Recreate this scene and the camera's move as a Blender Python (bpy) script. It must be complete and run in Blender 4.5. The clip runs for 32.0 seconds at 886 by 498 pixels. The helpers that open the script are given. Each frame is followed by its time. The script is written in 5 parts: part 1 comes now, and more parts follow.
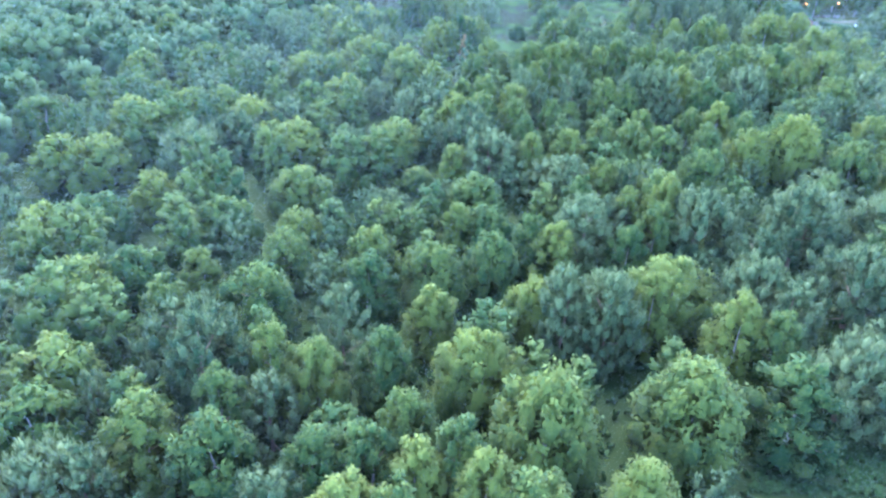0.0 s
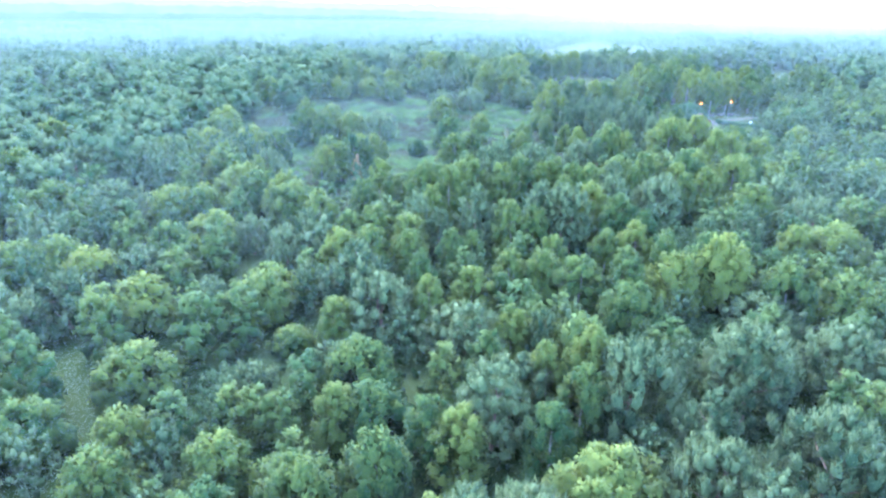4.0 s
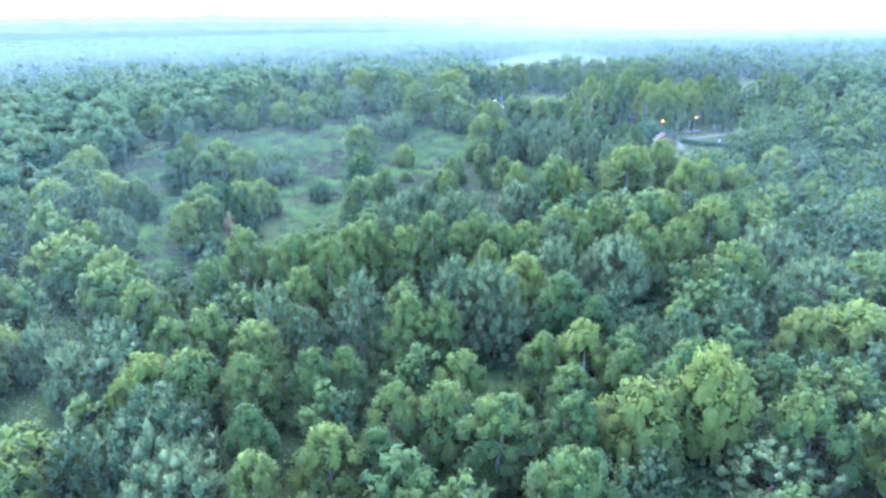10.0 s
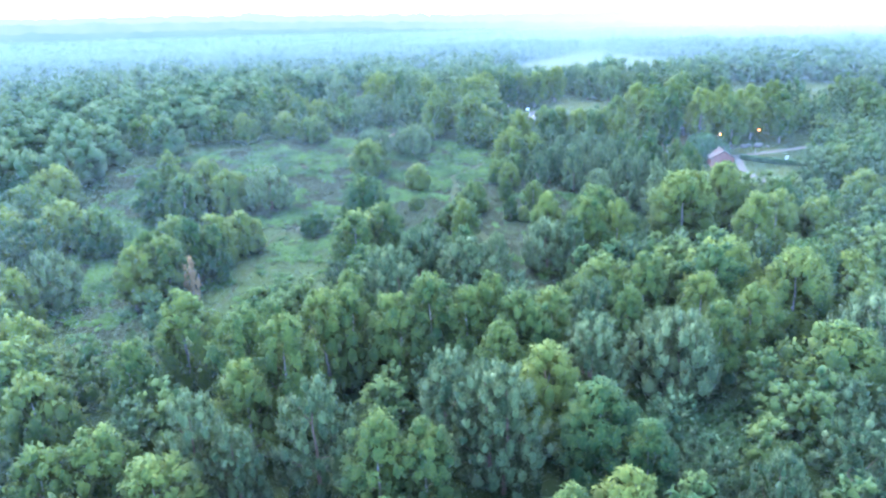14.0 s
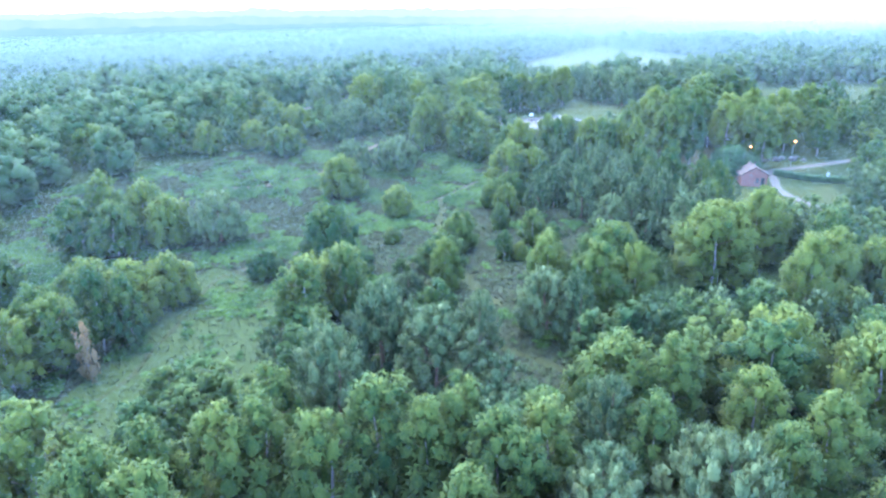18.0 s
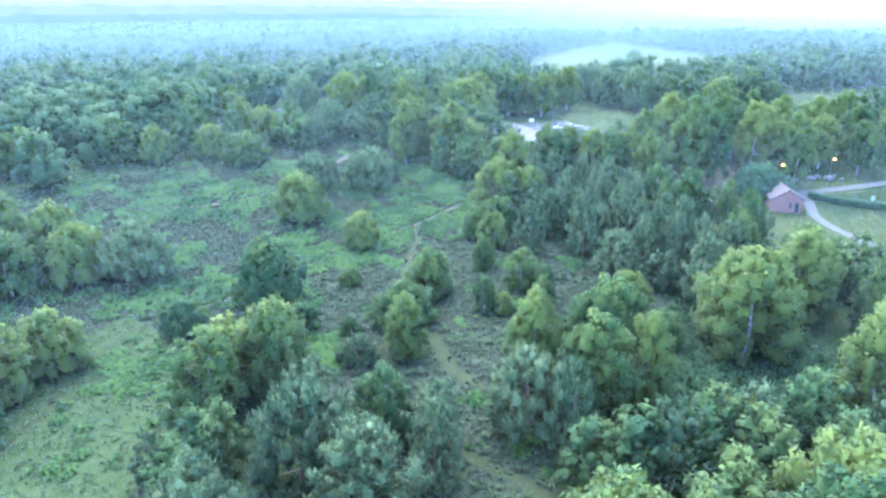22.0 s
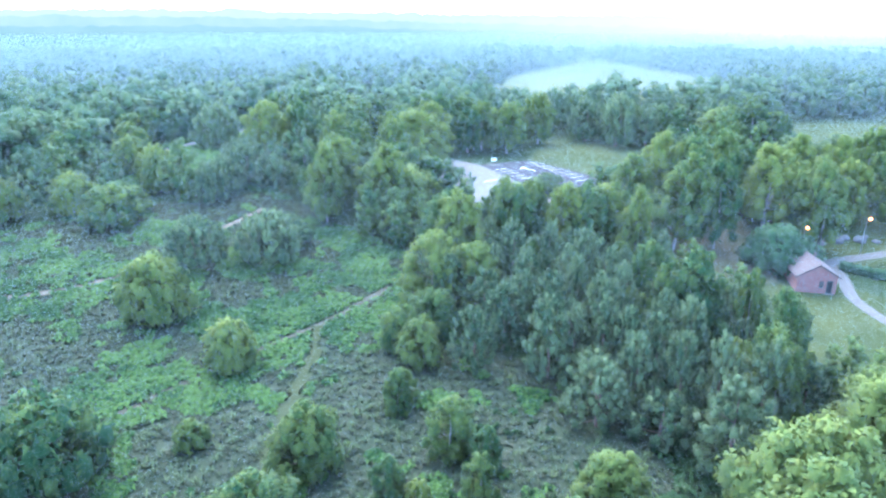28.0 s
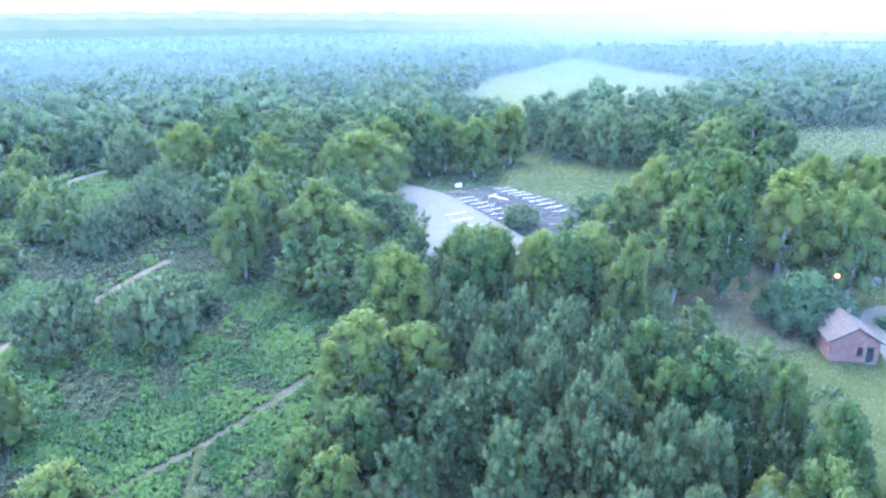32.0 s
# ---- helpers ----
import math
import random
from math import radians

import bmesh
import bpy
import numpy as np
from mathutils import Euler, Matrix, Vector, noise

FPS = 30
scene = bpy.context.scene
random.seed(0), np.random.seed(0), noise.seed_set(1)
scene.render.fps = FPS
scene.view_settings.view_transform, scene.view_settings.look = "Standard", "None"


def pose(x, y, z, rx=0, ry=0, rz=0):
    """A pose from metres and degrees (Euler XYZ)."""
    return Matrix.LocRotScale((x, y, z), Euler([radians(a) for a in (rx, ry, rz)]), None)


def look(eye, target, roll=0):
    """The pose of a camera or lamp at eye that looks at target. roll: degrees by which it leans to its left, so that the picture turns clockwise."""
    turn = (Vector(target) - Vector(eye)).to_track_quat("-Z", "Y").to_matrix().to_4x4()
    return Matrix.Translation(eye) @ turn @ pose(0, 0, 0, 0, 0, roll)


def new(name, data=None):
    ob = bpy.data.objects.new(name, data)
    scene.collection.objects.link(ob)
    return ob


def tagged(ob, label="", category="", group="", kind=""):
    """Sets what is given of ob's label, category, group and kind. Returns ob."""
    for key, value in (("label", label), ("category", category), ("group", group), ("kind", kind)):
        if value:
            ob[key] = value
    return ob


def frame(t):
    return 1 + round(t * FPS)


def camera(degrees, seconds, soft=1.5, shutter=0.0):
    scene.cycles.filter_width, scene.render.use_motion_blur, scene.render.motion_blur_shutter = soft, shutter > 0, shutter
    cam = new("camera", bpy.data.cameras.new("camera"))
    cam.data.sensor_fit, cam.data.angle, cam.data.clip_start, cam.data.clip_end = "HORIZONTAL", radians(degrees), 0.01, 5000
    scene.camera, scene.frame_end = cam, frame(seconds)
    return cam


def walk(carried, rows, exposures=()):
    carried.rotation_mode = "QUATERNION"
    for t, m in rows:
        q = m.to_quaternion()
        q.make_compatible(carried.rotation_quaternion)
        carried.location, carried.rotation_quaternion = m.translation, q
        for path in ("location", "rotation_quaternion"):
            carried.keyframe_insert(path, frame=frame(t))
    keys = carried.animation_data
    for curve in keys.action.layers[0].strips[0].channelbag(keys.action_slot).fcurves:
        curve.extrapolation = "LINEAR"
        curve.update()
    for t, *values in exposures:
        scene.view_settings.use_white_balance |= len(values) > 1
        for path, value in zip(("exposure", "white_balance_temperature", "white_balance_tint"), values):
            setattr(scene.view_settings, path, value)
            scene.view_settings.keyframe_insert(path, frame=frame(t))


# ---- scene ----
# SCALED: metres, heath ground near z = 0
cam = camera(66.5, 32.0, 2.4)
PATH = [
    (0, (0.09, -0.76, 40.13), (0.117, 16.888, 30.721), 1.9),
    (0.5, (0.15, 1.04, 40.14), (-0.421, 19.017, 31.397), -2.4),
    (1, (0.38, 3.08, 40.13), (-0.554, 21.301, 31.925), -4.9),
    (1.5, (0.82, 5.53, 40.12), (0.658, 23.918, 32.255), -6.1),
    (2, (1.51, 8.23, 40.14), (1.952, 26.845, 32.829), -5.4),
    (2.5, (2.48, 11.00, 40.16), (3.348, 29.727, 33.202), -3.3),
    (3, (3.64, 13.83, 40.14), (4.736, 32.620, 33.374), -2.0),
    (3.5, (4.93, 16.73, 40.12), (6.486, 35.492, 33.374), -0.3),
    (4, (6.29, 19.67, 40.13), (8.453, 38.372, 33.373), 0.4),
    (4.5, (7.65, 22.43, 40.18), (10.245, 41.015, 33.263), 1.3),
    (6.5, (13.38, 33.60, 40.17), (16.557, 52.299, 33.816), -0.6),
    (7, (14.81, 36.59, 40.17), (17.868, 55.225, 33.576), 1.0),
    (7.5, (16.37, 39.57, 40.16), (19.606, 58.282, 33.888), 1.0),
    (8, (17.85, 42.59, 40.10), (21.039, 61.215, 33.563), 1.5),
    (8.5, (19.15, 45.68, 40.05), (22.593, 64.316, 33.662), -0.3),
    (9, (20.42, 48.73, 40.00), (23.578, 67.349, 33.409), -0.1),
    (9.5, (21.69, 51.81, 39.97), (24.800, 70.421, 33.336), -0.0),
    (10, (22.83, 54.92, 39.95), (25.918, 73.580, 33.454), -1.0),
    (10.5, (23.97, 57.95, 39.95), (26.670, 76.775, 33.768), -0.8),
    (11, (25.21, 60.97, 40.00), (27.538, 79.816, 33.711), -0.1),
    (11.5, (26.36, 64.02, 40.08), (28.770, 82.746, 33.483), 1.0),
    (12, (27.30, 67.12, 40.14), (29.800, 85.885, 33.685), -0.5),
    (12.5, (28.25, 70.30, 40.16), (30.465, 89.138, 33.814), -1.2),
    (13, (29.15, 73.24, 40.10), (31.305, 92.019, 33.564), -0.2),
    (13.5, (30.23, 76.58, 40.06), (32.644, 95.423, 33.802), -1.5),
    (14, (31.28, 79.75, 40.11), (33.282, 98.551, 33.582), -1.3),
    (14.5, (32.16, 82.86, 40.14), (34.382, 101.686, 33.748), -1.4),
    (16.5, (35.83, 94.96, 40.24), (37.731, 113.664, 33.418), -0.3),
    (17, (36.80, 97.81, 40.16), (38.706, 116.523, 33.359), -1.0),
    (17.5, (37.79, 100.62, 40.05), (39.597, 119.352, 33.294), -1.3),
    (18, (38.75, 103.56, 39.96), (40.490, 122.340, 33.305), -1.3),
    (18.5, (39.67, 106.59, 39.95), (41.445, 125.458, 33.545), -2.0),
    (19, (40.58, 109.55, 39.96), (42.285, 128.262, 33.094), -1.4),
    (19.5, (41.57, 112.32, 39.91), (43.179, 130.930, 32.750), -0.7),
    (20, (42.49, 115.04, 39.79), (44.116, 133.678, 32.719), -1.8),
    (20.5, (43.36, 117.71, 39.69), (44.983, 136.360, 32.662), -0.6),
    (21, (44.38, 120.40, 39.68), (46.011, 139.002, 32.512), -0.2),
    (21.5, (45.42, 123.14, 39.71), (46.928, 141.848, 32.813), -0.5),
    (22, (46.35, 125.83, 39.78), (47.879, 144.551, 32.917), -0.5),
    (22.5, (47.21, 128.73, 39.82), (48.891, 147.417, 32.884), -0.0),
    (23, (48.08, 131.63, 39.80), (49.883, 150.257, 32.751), -0.3),
    (23.5, (49.07, 134.46, 39.70), (51.044, 153.183, 32.939), -0.7),
    (24, (50.10, 137.11, 39.64), (52.028, 155.847, 32.925), -1.3),
    (24.5, (51.09, 139.73, 39.64), (52.905, 158.473, 32.898), -1.2),
    (25, (52.04, 142.55, 39.57), (53.796, 161.258, 32.733), -0.3),
    (25.5, (53.02, 145.44, 39.54), (54.701, 164.133, 32.641), -0.0),
    (26, (54.05, 148.31, 39.56), (55.675, 167.014, 32.677), 0.4),
    (26.5, (55.09, 151.21, 39.58), (57.089, 170.017, 33.073), -0.7),
    (28.5, (58.71, 162.32, 40.18), (60.778, 181.109, 33.630), 0.1),
    (29, (59.68, 165.11, 40.26), (61.868, 183.874, 33.681), -0.7),
    (29.5, (60.77, 168.03, 40.35), (62.656, 186.947, 34.146), -0.4),
    (30, (61.88, 170.91, 40.42), (63.793, 189.640, 33.657), 0.6),
    (30.5, (62.98, 173.73, 40.47), (65.224, 192.530, 34.018), 0.4),
    (31, (64.07, 176.49, 40.53), (66.060, 195.243, 33.880), 0.2),
    (31.5, (65.02, 179.27, 40.61), (67.439, 197.922, 33.798), 0.3),
    (32, (65.83, 182.19, 40.68), (68.302, 200.918, 34.103), -0.7),
]
EXPOSURES = [(t, stops, 5080, 15) for t, stops in ((0.0, 4.26), (1.0, 4.54), (2.0, 4.52), (4.0, 4.42), (9.0, 4.27), (14.0, 4.22), (20.0, 4.2), (26.0, 4.18), (29.0, 4.14), (32.0, 4.08))]
walk(cam, [(t, look(e, g, r)) for t, e, g, r in PATH], EXPOSURES)

# ---- world, sun ----
SUN_EL, SUN_AZ = radians(64), radians(-20)      # azimuth from +y towards +x
world = bpy.data.worlds.new("sky")
scene.world = world
world.use_nodes = True
wn = world.node_tree
sky = wn.nodes.new("ShaderNodeTexSky")
sky.sky_type, sky.sun_disc = "NISHITA", False
sky.sun_elevation, sky.sun_rotation = SUN_EL, SUN_AZ
sky.air_density, sky.dust_density, sky.ozone_density = 1.0, 1.2, 2.0
wn.nodes["Background"].inputs["Strength"].default_value = 0.15
wn.links.new(sky.outputs[0], wn.nodes["Background"].inputs["Color"])
sun = new("sun", bpy.data.lights.new("sun", "SUN"))
sun.data.energy, sun.data.angle, sun.data.color = 0.62, radians(75), (1.0, 0.92, 0.74)
sun.matrix_world = look((math.sin(SUN_AZ) * math.cos(SUN_EL) * 300, math.cos(SUN_AZ) * math.cos(SUN_EL) * 300, math.sin(SUN_EL) * 300), (0, 0, 0))


# ---- materials ----
def material(name, low, high, rough=0.8, scale=3.0, fine=25.0, per=0.0, through_light=0.0, bump=0.3, spec=0.3, metal=0.0, island=0.0, patch=0.0, sheen=0.0, relief=0.05, stretch=1.0):
    """Two colours mixed by noise at two scales; per: how much each object differs; island: each loose piece; patch: broad patches."""
    m = bpy.data.materials.new(name)
    m.use_nodes = True
    n, l = m.node_tree.nodes, m.node_tree.links
    b = n["Principled BSDF"]
    geo = n.new("ShaderNodeNewGeometry")
    a = n.new("ShaderNodeTexNoise"); a.inputs["Scale"].default_value = scale; a.inputs["Detail"].default_value = 4
    f = n.new("ShaderNodeTexNoise"); f.inputs["Scale"].default_value = fine; f.inputs["Detail"].default_value = 3
    long = n.new("ShaderNodeVectorMath"); long.operation = "MULTIPLY"; long.inputs[1].default_value = (1, 1, stretch)
    l.new(geo.outputs["Position"], long.inputs[0])
    for q in (a, f):
        l.new(long.outputs[0], q.inputs["Vector"])
    mix = n.new("ShaderNodeMath"); mix.operation = "MULTIPLY_ADD"; mix.inputs[1].default_value = 0.5
    l.new(f.outputs["Fac"], mix.inputs[0])
    half = n.new("ShaderNodeMath"); half.operation = "MULTIPLY"; half.inputs[1].default_value = 0.5
    l.new(a.outputs["Fac"], half.inputs[0]); l.new(half.outputs[0], mix.inputs[2])
    last = mix.outputs[0]

    def add(source, amount):
        nonlocal last
        q = n.new("ShaderNodeMath"); q.operation = "SUBTRACT"; q.inputs[1].default_value = 0.5
        l.new(source, q.inputs[0])
        w = n.new("ShaderNodeMath"); w.operation = "MULTIPLY_ADD"; w.inputs[1].default_value = amount
        l.new(q.outputs[0], w.inputs[0]); l.new(last, w.inputs[2])
        last = w.outputs[0]
    if per:
        add(n.new("ShaderNodeObjectInfo").outputs["Random"], per)
    if island:
        add(geo.outputs["Random Per Island"], island)
    if patch:
        p = n.new("ShaderNodeTexNoise"); p.inputs["Scale"].default_value = 0.16; p.inputs["Detail"].default_value = 1
        l.new(geo.outputs["Position"], p.inputs["Vector"])
        add(p.outputs["Fac"], patch * 2)
    ramp = n.new("ShaderNodeValToRGB")
    ramp.color_ramp.elements[0].position, ramp.color_ramp.elements[0].color = 0.25, (*low, 1)
    ramp.color_ramp.elements[1].position, ramp.color_ramp.elements[1].color = 0.75, (*high, 1)
    l.new(last, ramp.inputs["Fac"])
    l.new(ramp.outputs["Color"], b.inputs["Base Color"])
    b.inputs["Roughness"].default_value, b.inputs["Metallic"].default_value = rough, metal
    b.inputs["Specular IOR Level"].default_value = spec
    b.inputs["Sheen Weight"].default_value, b.inputs["Sheen Roughness"].default_value = sheen, 0.5
    if bump:
        k = n.new("ShaderNodeBump"); k.inputs["Strength"].default_value = bump; k.inputs["Distance"].default_value = relief
        l.new(f.outputs["Fac"], k.inputs["Height"]); l.new(k.outputs["Normal"], b.inputs["Normal"])
    if through_light:
        t = n.new("ShaderNodeBsdfTranslucent"); l.new(ramp.outputs["Color"], t.inputs["Color"])
        s = n.new("ShaderNodeMixShader"); s.inputs[0].default_value = through_light
        l.new(b.outputs[0], s.inputs[1]); l.new(t.outputs[0], s.inputs[2])
        l.new(s.outputs[0], n["Material Output"].inputs["Surface"])
    return m


def glow(name, colour, strength):
    m = bpy.data.materials.new(name)
    m.use_nodes = True
    b = m.node_tree.nodes["Principled BSDF"]
    b.inputs["Base Color"].default_value = (*colour, 1)
    b.inputs["Emission Color"].default_value, b.inputs["Emission Strength"].default_value = (*colour, 1), strength
    return m


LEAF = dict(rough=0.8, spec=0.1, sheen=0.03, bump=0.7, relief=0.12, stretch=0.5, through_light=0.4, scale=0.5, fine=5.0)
M_BIRCH = material("birch_leaves", (0.031, 0.07, 0.025), (0.148, 0.18, 0.038), per=0.36, island=0.26, **LEAF)
M_PINE = material("pine_needles", (0.034, 0.066, 0.029), (0.156, 0.2, 0.084), per=0.2, island=0.36, **LEAF)
M_BRAMBLE = material("bramble_leaves", (0.015, 0.036, 0.011), (0.038, 0.068, 0.022), per=0.3, island=0.4, **LEAF)
M_BUSH = material("bush_leaves", (0.042, 0.088, 0.038), (0.095, 0.15, 0.06), per=0.3, island=0.3, **LEAF)
M_DEAD = material("brown_leaves", (0.16, 0.12, 0.06), (0.28, 0.19, 0.09), per=0.3, island=0.3, **LEAF)
M_WOOD_B = material("mixed_birch_leaves", (0.03, 0.068, 0.025), (0.106, 0.14, 0.035), island=0.16, patch=0.4, **LEAF)
M_WOOD_P = material("mixed_pine_needles", (0.034, 0.068, 0.03), (0.104, 0.142, 0.062), island=0.16, patch=0.4, **LEAF)
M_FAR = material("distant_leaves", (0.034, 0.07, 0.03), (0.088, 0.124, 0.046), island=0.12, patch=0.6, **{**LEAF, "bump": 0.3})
M_BARK_W = material("birch_bark", (0.05, 0.045, 0.04), (0.36, 0.34, 0.31), scale=2.0, fine=9.0, rough=0.8)
M_BARK = material("pine_bark", (0.06, 0.045, 0.035), (0.20, 0.13, 0.09), scale=3.0, fine=14.0, rough=0.9)
M_FLOOR = material("woodland_floor", (0.012, 0.024, 0.008), (0.033, 0.043, 0.016), spec=0.03, scale=0.12, fine=1.6, rough=0.95, bump=0.6)
M_HEATHER = material("heather_soil", (0.019, 0.028, 0.014), (0.04, 0.046, 0.025), spec=0.05, scale=0.2, fine=3.5, rough=0.95, bump=0.7)
M_HEATH_G = material("heath_grass", (0.02, 0.034, 0.011), (0.046, 0.062, 0.02), spec=0.04, scale=0.15, fine=2.5, rough=0.95, bump=0.6)
M_FERN = material("bracken", (0.018, 0.048, 0.012), (0.064, 0.116, 0.024), island=0.6, patch=0.8, **LEAF)
M_LING = material("heather_sprigs", (0.021, 0.031, 0.016), (0.043, 0.048, 0.028), island=0.5, spec=0.05, patch=0.3, rough=0.9, bump=0.0, scale=0.4, fine=5.0)
M_SAND = material("sandy_path", (0.058, 0.048, 0.028), (0.098, 0.08, 0.048), scale=0.5, fine=6.0, rough=0.95, bump=0.4)
M_GRASS = material("mown_grass", (0.023, 0.034, 0.01), (0.048, 0.055, 0.018), spec=0.05, patch=0.35, scale=0.12, fine=2.0, rough=0.95, bump=0.4)
M_FIELD = material("hay_field", (0.068, 0.078, 0.022), (0.112, 0.114, 0.035), spec=0.03, scale=0.03, fine=0.7, rough=0.95, bump=0.3)
M_TAR = material("dark_asphalt", (0.024, 0.0235, 0.022), (0.047, 0.046, 0.043), scale=0.6, fine=30.0, rough=1.0, spec=0.08, bump=0.2)
M_PALE = material("pale_worn_asphalt", (0.082, 0.077, 0.064), (0.118, 0.11, 0.092), scale=0.4, fine=18.0, rough=1.0, spec=0.05, bump=0.2)
M_ROAD = material("grey_asphalt", (0.066, 0.062, 0.052), (0.102, 0.095, 0.078), scale=0.5, fine=20.0, rough=1.0, spec=0.08, bump=0.2)
M_PAINT = material("white_road_paint", (0.55, 0.56, 0.55), (0.82, 0.82, 0.8), scale=3.0, fine=20.0, rough=0.7, bump=0.1)
M_BRICK = material("red_brick", (0.17, 0.075, 0.06), (0.30, 0.15, 0.115), scale=1.5, fine=14.0, rough=0.9)
M_TILE = material("clay_roof_tiles", (0.06, 0.048, 0.041), (0.108, 0.086, 0.072), scale=1.2, fine=9.0, rough=0.95, spec=0.08)
M_DARK = material("dark_opening", (0.012, 0.012, 0.014), (0.03, 0.03, 0.033), rough=0.4, spec=0.5)
M_WHITE = material("white_paint", (0.66, 0.67, 0.68), (0.82, 0.82, 0.82), scale=1.0, fine=8.0, rough=0.5, bump=0.05)
M_STEEL = material("galvanised_steel", (0.16, 0.165, 0.17), (0.24, 0.245, 0.25), scale=2.0, fine=20.0, rough=0.45, metal=0.8, bump=0.05)
M_TIMBER = material("weathered_timber", (0.09, 0.07, 0.05), (0.2, 0.16, 0.12), scale=2.0, fine=20.0, rough=0.9)
M_TURF = material("trodden_turf", (0.022, 0.03, 0.011), (0.04, 0.044, 0.019), spec=0.05, scale=0.4, fine=5.0, rough=0.95, bump=0.5)
M_TRACK = material("trodden_earth", (0.032, 0.034, 0.016), (0.06, 0.058, 0.031), scale=0.5, fine=6.0, rough=0.95, bump=0.4)
M_TUSSOCK = material("tussock_grass", (0.02, 0.038, 0.01), (0.048, 0.068, 0.02), island=0.5, rough=0.9, bump=0.0, scale=0.4, fine=5.0)
M_SLATE = material("grey_slate", (0.05, 0.05, 0.052), (0.10, 0.10, 0.10), scale=1.0, fine=8.0, rough=0.7)
M_STONE = material("grey_stone", (0.05, 0.048, 0.044), (0.12, 0.115, 0.105), scale=1.5, fine=9.0, rough=0.9)
M_LAMP = glow("sodium_light", (1.0, 0.27, 0.045), 1.0)


# ---- ground ----
def step(x):
    x = np.clip(x, 0, 1)
    return x * x * (3 - 2 * x)


def ground(x, y):
    """The height of the land: it rises ahead, with a low shelf by the brick hut and a knoll on the heath."""
    x, y = np.asarray(x, float), np.asarray(y, float)
    b = sum(np.interp(y + o, (-200, 0, 75, 110, 175, 205, 245, 290, 340, 5000), (-10, -9, -6.5, -3, 0, 1.2, 4, 8.2, 9.5, 9.5)) for o in (-16, -8, 0, 8, 16)) / 5
    low = 4.5 * step((x - 65) / 55) * (1 - step((y - 262) / 40)) * step((y - 90) / 100)
    return b - low + 1.5 * step((y - 225) / 25) * (1 - step((x - 25) / 30)) * (1 - step((y - 330) / 60))


def gz(x, y):
    return float(ground(x, y))


def fast_mesh(name, verts, tris, mats, normals=None):
    me = bpy.data.meshes.new(name)
    verts, tris = np.asarray(verts, np.float32), np.asarray(tris, np.int32)
    me.vertices.add(len(verts)); me.vertices.foreach_set("co", verts.ravel())
    me.loops.add(tris.size); me.loops.foreach_set("vertex_index", tris.ravel())
    me.polygons.add(len(tris)); me.polygons.foreach_set("loop_start", np.arange(len(tris), dtype=np.int32) * 3)
    for m in mats if isinstance(mats, (list, tuple)) else [mats]:
        me.materials.append(m)
    me.update(calc_edges=True)
    if normals is not None:
        me.polygons.foreach_set("use_smooth", np.ones(len(tris), bool))
        me.normals_split_custom_set_from_vertices(np.asarray(normals, np.float32))
    return me


def grid_sheet(name, xs, ys, mat):
    X, Y = np.meshgrid(xs, ys)
    V = np.stack([X, Y, ground(X, Y)], -1).reshape(-1, 3)
    nx, ny = len(xs), len(ys)
    i = (np.arange(ny - 1)[:, None] * nx + np.arange(nx - 1)).ravel()
    me = fast_mesh(name, V, np.concatenate([np.stack([i, i + 1, i + nx + 1], 1), np.stack([i, i + nx + 1, i + nx], 1)]), mat)
    me.polygons.foreach_set("use_smooth", np.ones(len(me.polygons), bool))
    return new(name, me)


far_steps = np.array([30, 70, 130, 220, 350, 600, 1000, 1700, 2900, 4500.0])
xs = np.concatenate([-70 - far_steps[::-1], np.arange(-70, 190, 2.5), 190 + far_steps])
ys = np.concatenate([-20 - far_steps[::-1], np.arange(-20, 360, 2.5), 360 + far_steps])
tagged(grid_sheet("ground", xs, ys, M_FLOOR), "dark green woodland floor of litter and undergrowth", "ground", kind="structure")


def patch(name, corners, mat, lift, cell, label, category="ground", ragged=0.0):
    """A sheet with these corners, laid on the land."""
    if ragged:
        line = []
        for (ax, ay), (bx, by) in zip(corners, corners[1:] + corners[:1]):
            n = max(1, int(math.hypot(bx - ax, by - ay) / (ragged * 1.6)))
            for k in range(n):
                f = k / n
                x, y = ax + (bx - ax) * f, ay + (by - ay) * f
                line.append((x + ragged * 0.9 * noise.noise((x / ragged / 2.2, y / ragged / 2.2, 1.3)), y + ragged * 0.9 * noise.noise((x / ragged / 2.2, y / ragged / 2.2, 7.9))))
        corners = line
    bm = bmesh.new()
    bm.faces.new([bm.verts.new((x, y, 0)) for x, y in corners])
    for k in (0, 1):
        lo, hi = min(c[k] for c in corners), max(c[k] for c in corners)
        at = math.ceil(lo / cell) * cell + 0.013
        while at < hi:
            no = (1, 0, 0) if k == 0 else (0, 1, 0)
            bmesh.ops.bisect_plane(bm, geom=bm.verts[:] + bm.edges[:] + bm.faces[:], plane_co=Vector(no) * at, plane_no=no)
            at += cell
    bmesh.ops.triangulate(bm, faces=bm.faces[:])
    bmesh.ops.recalc_face_normals(bm, faces=bm.faces[:])
    for v in bm.verts:
        v.co.z = gz(v.co.x, v.co.y) + lift
    if sum(f.normal.z for f in bm.faces) < 0:
        bmesh.ops.reverse_faces(bm, faces=bm.faces[:])
    me = bpy.data.meshes.new(name)
    bm.to_mesh(me); bm.free()
    me.materials.append(mat)
    return tagged(new(name, me), label, category, kind="structure")


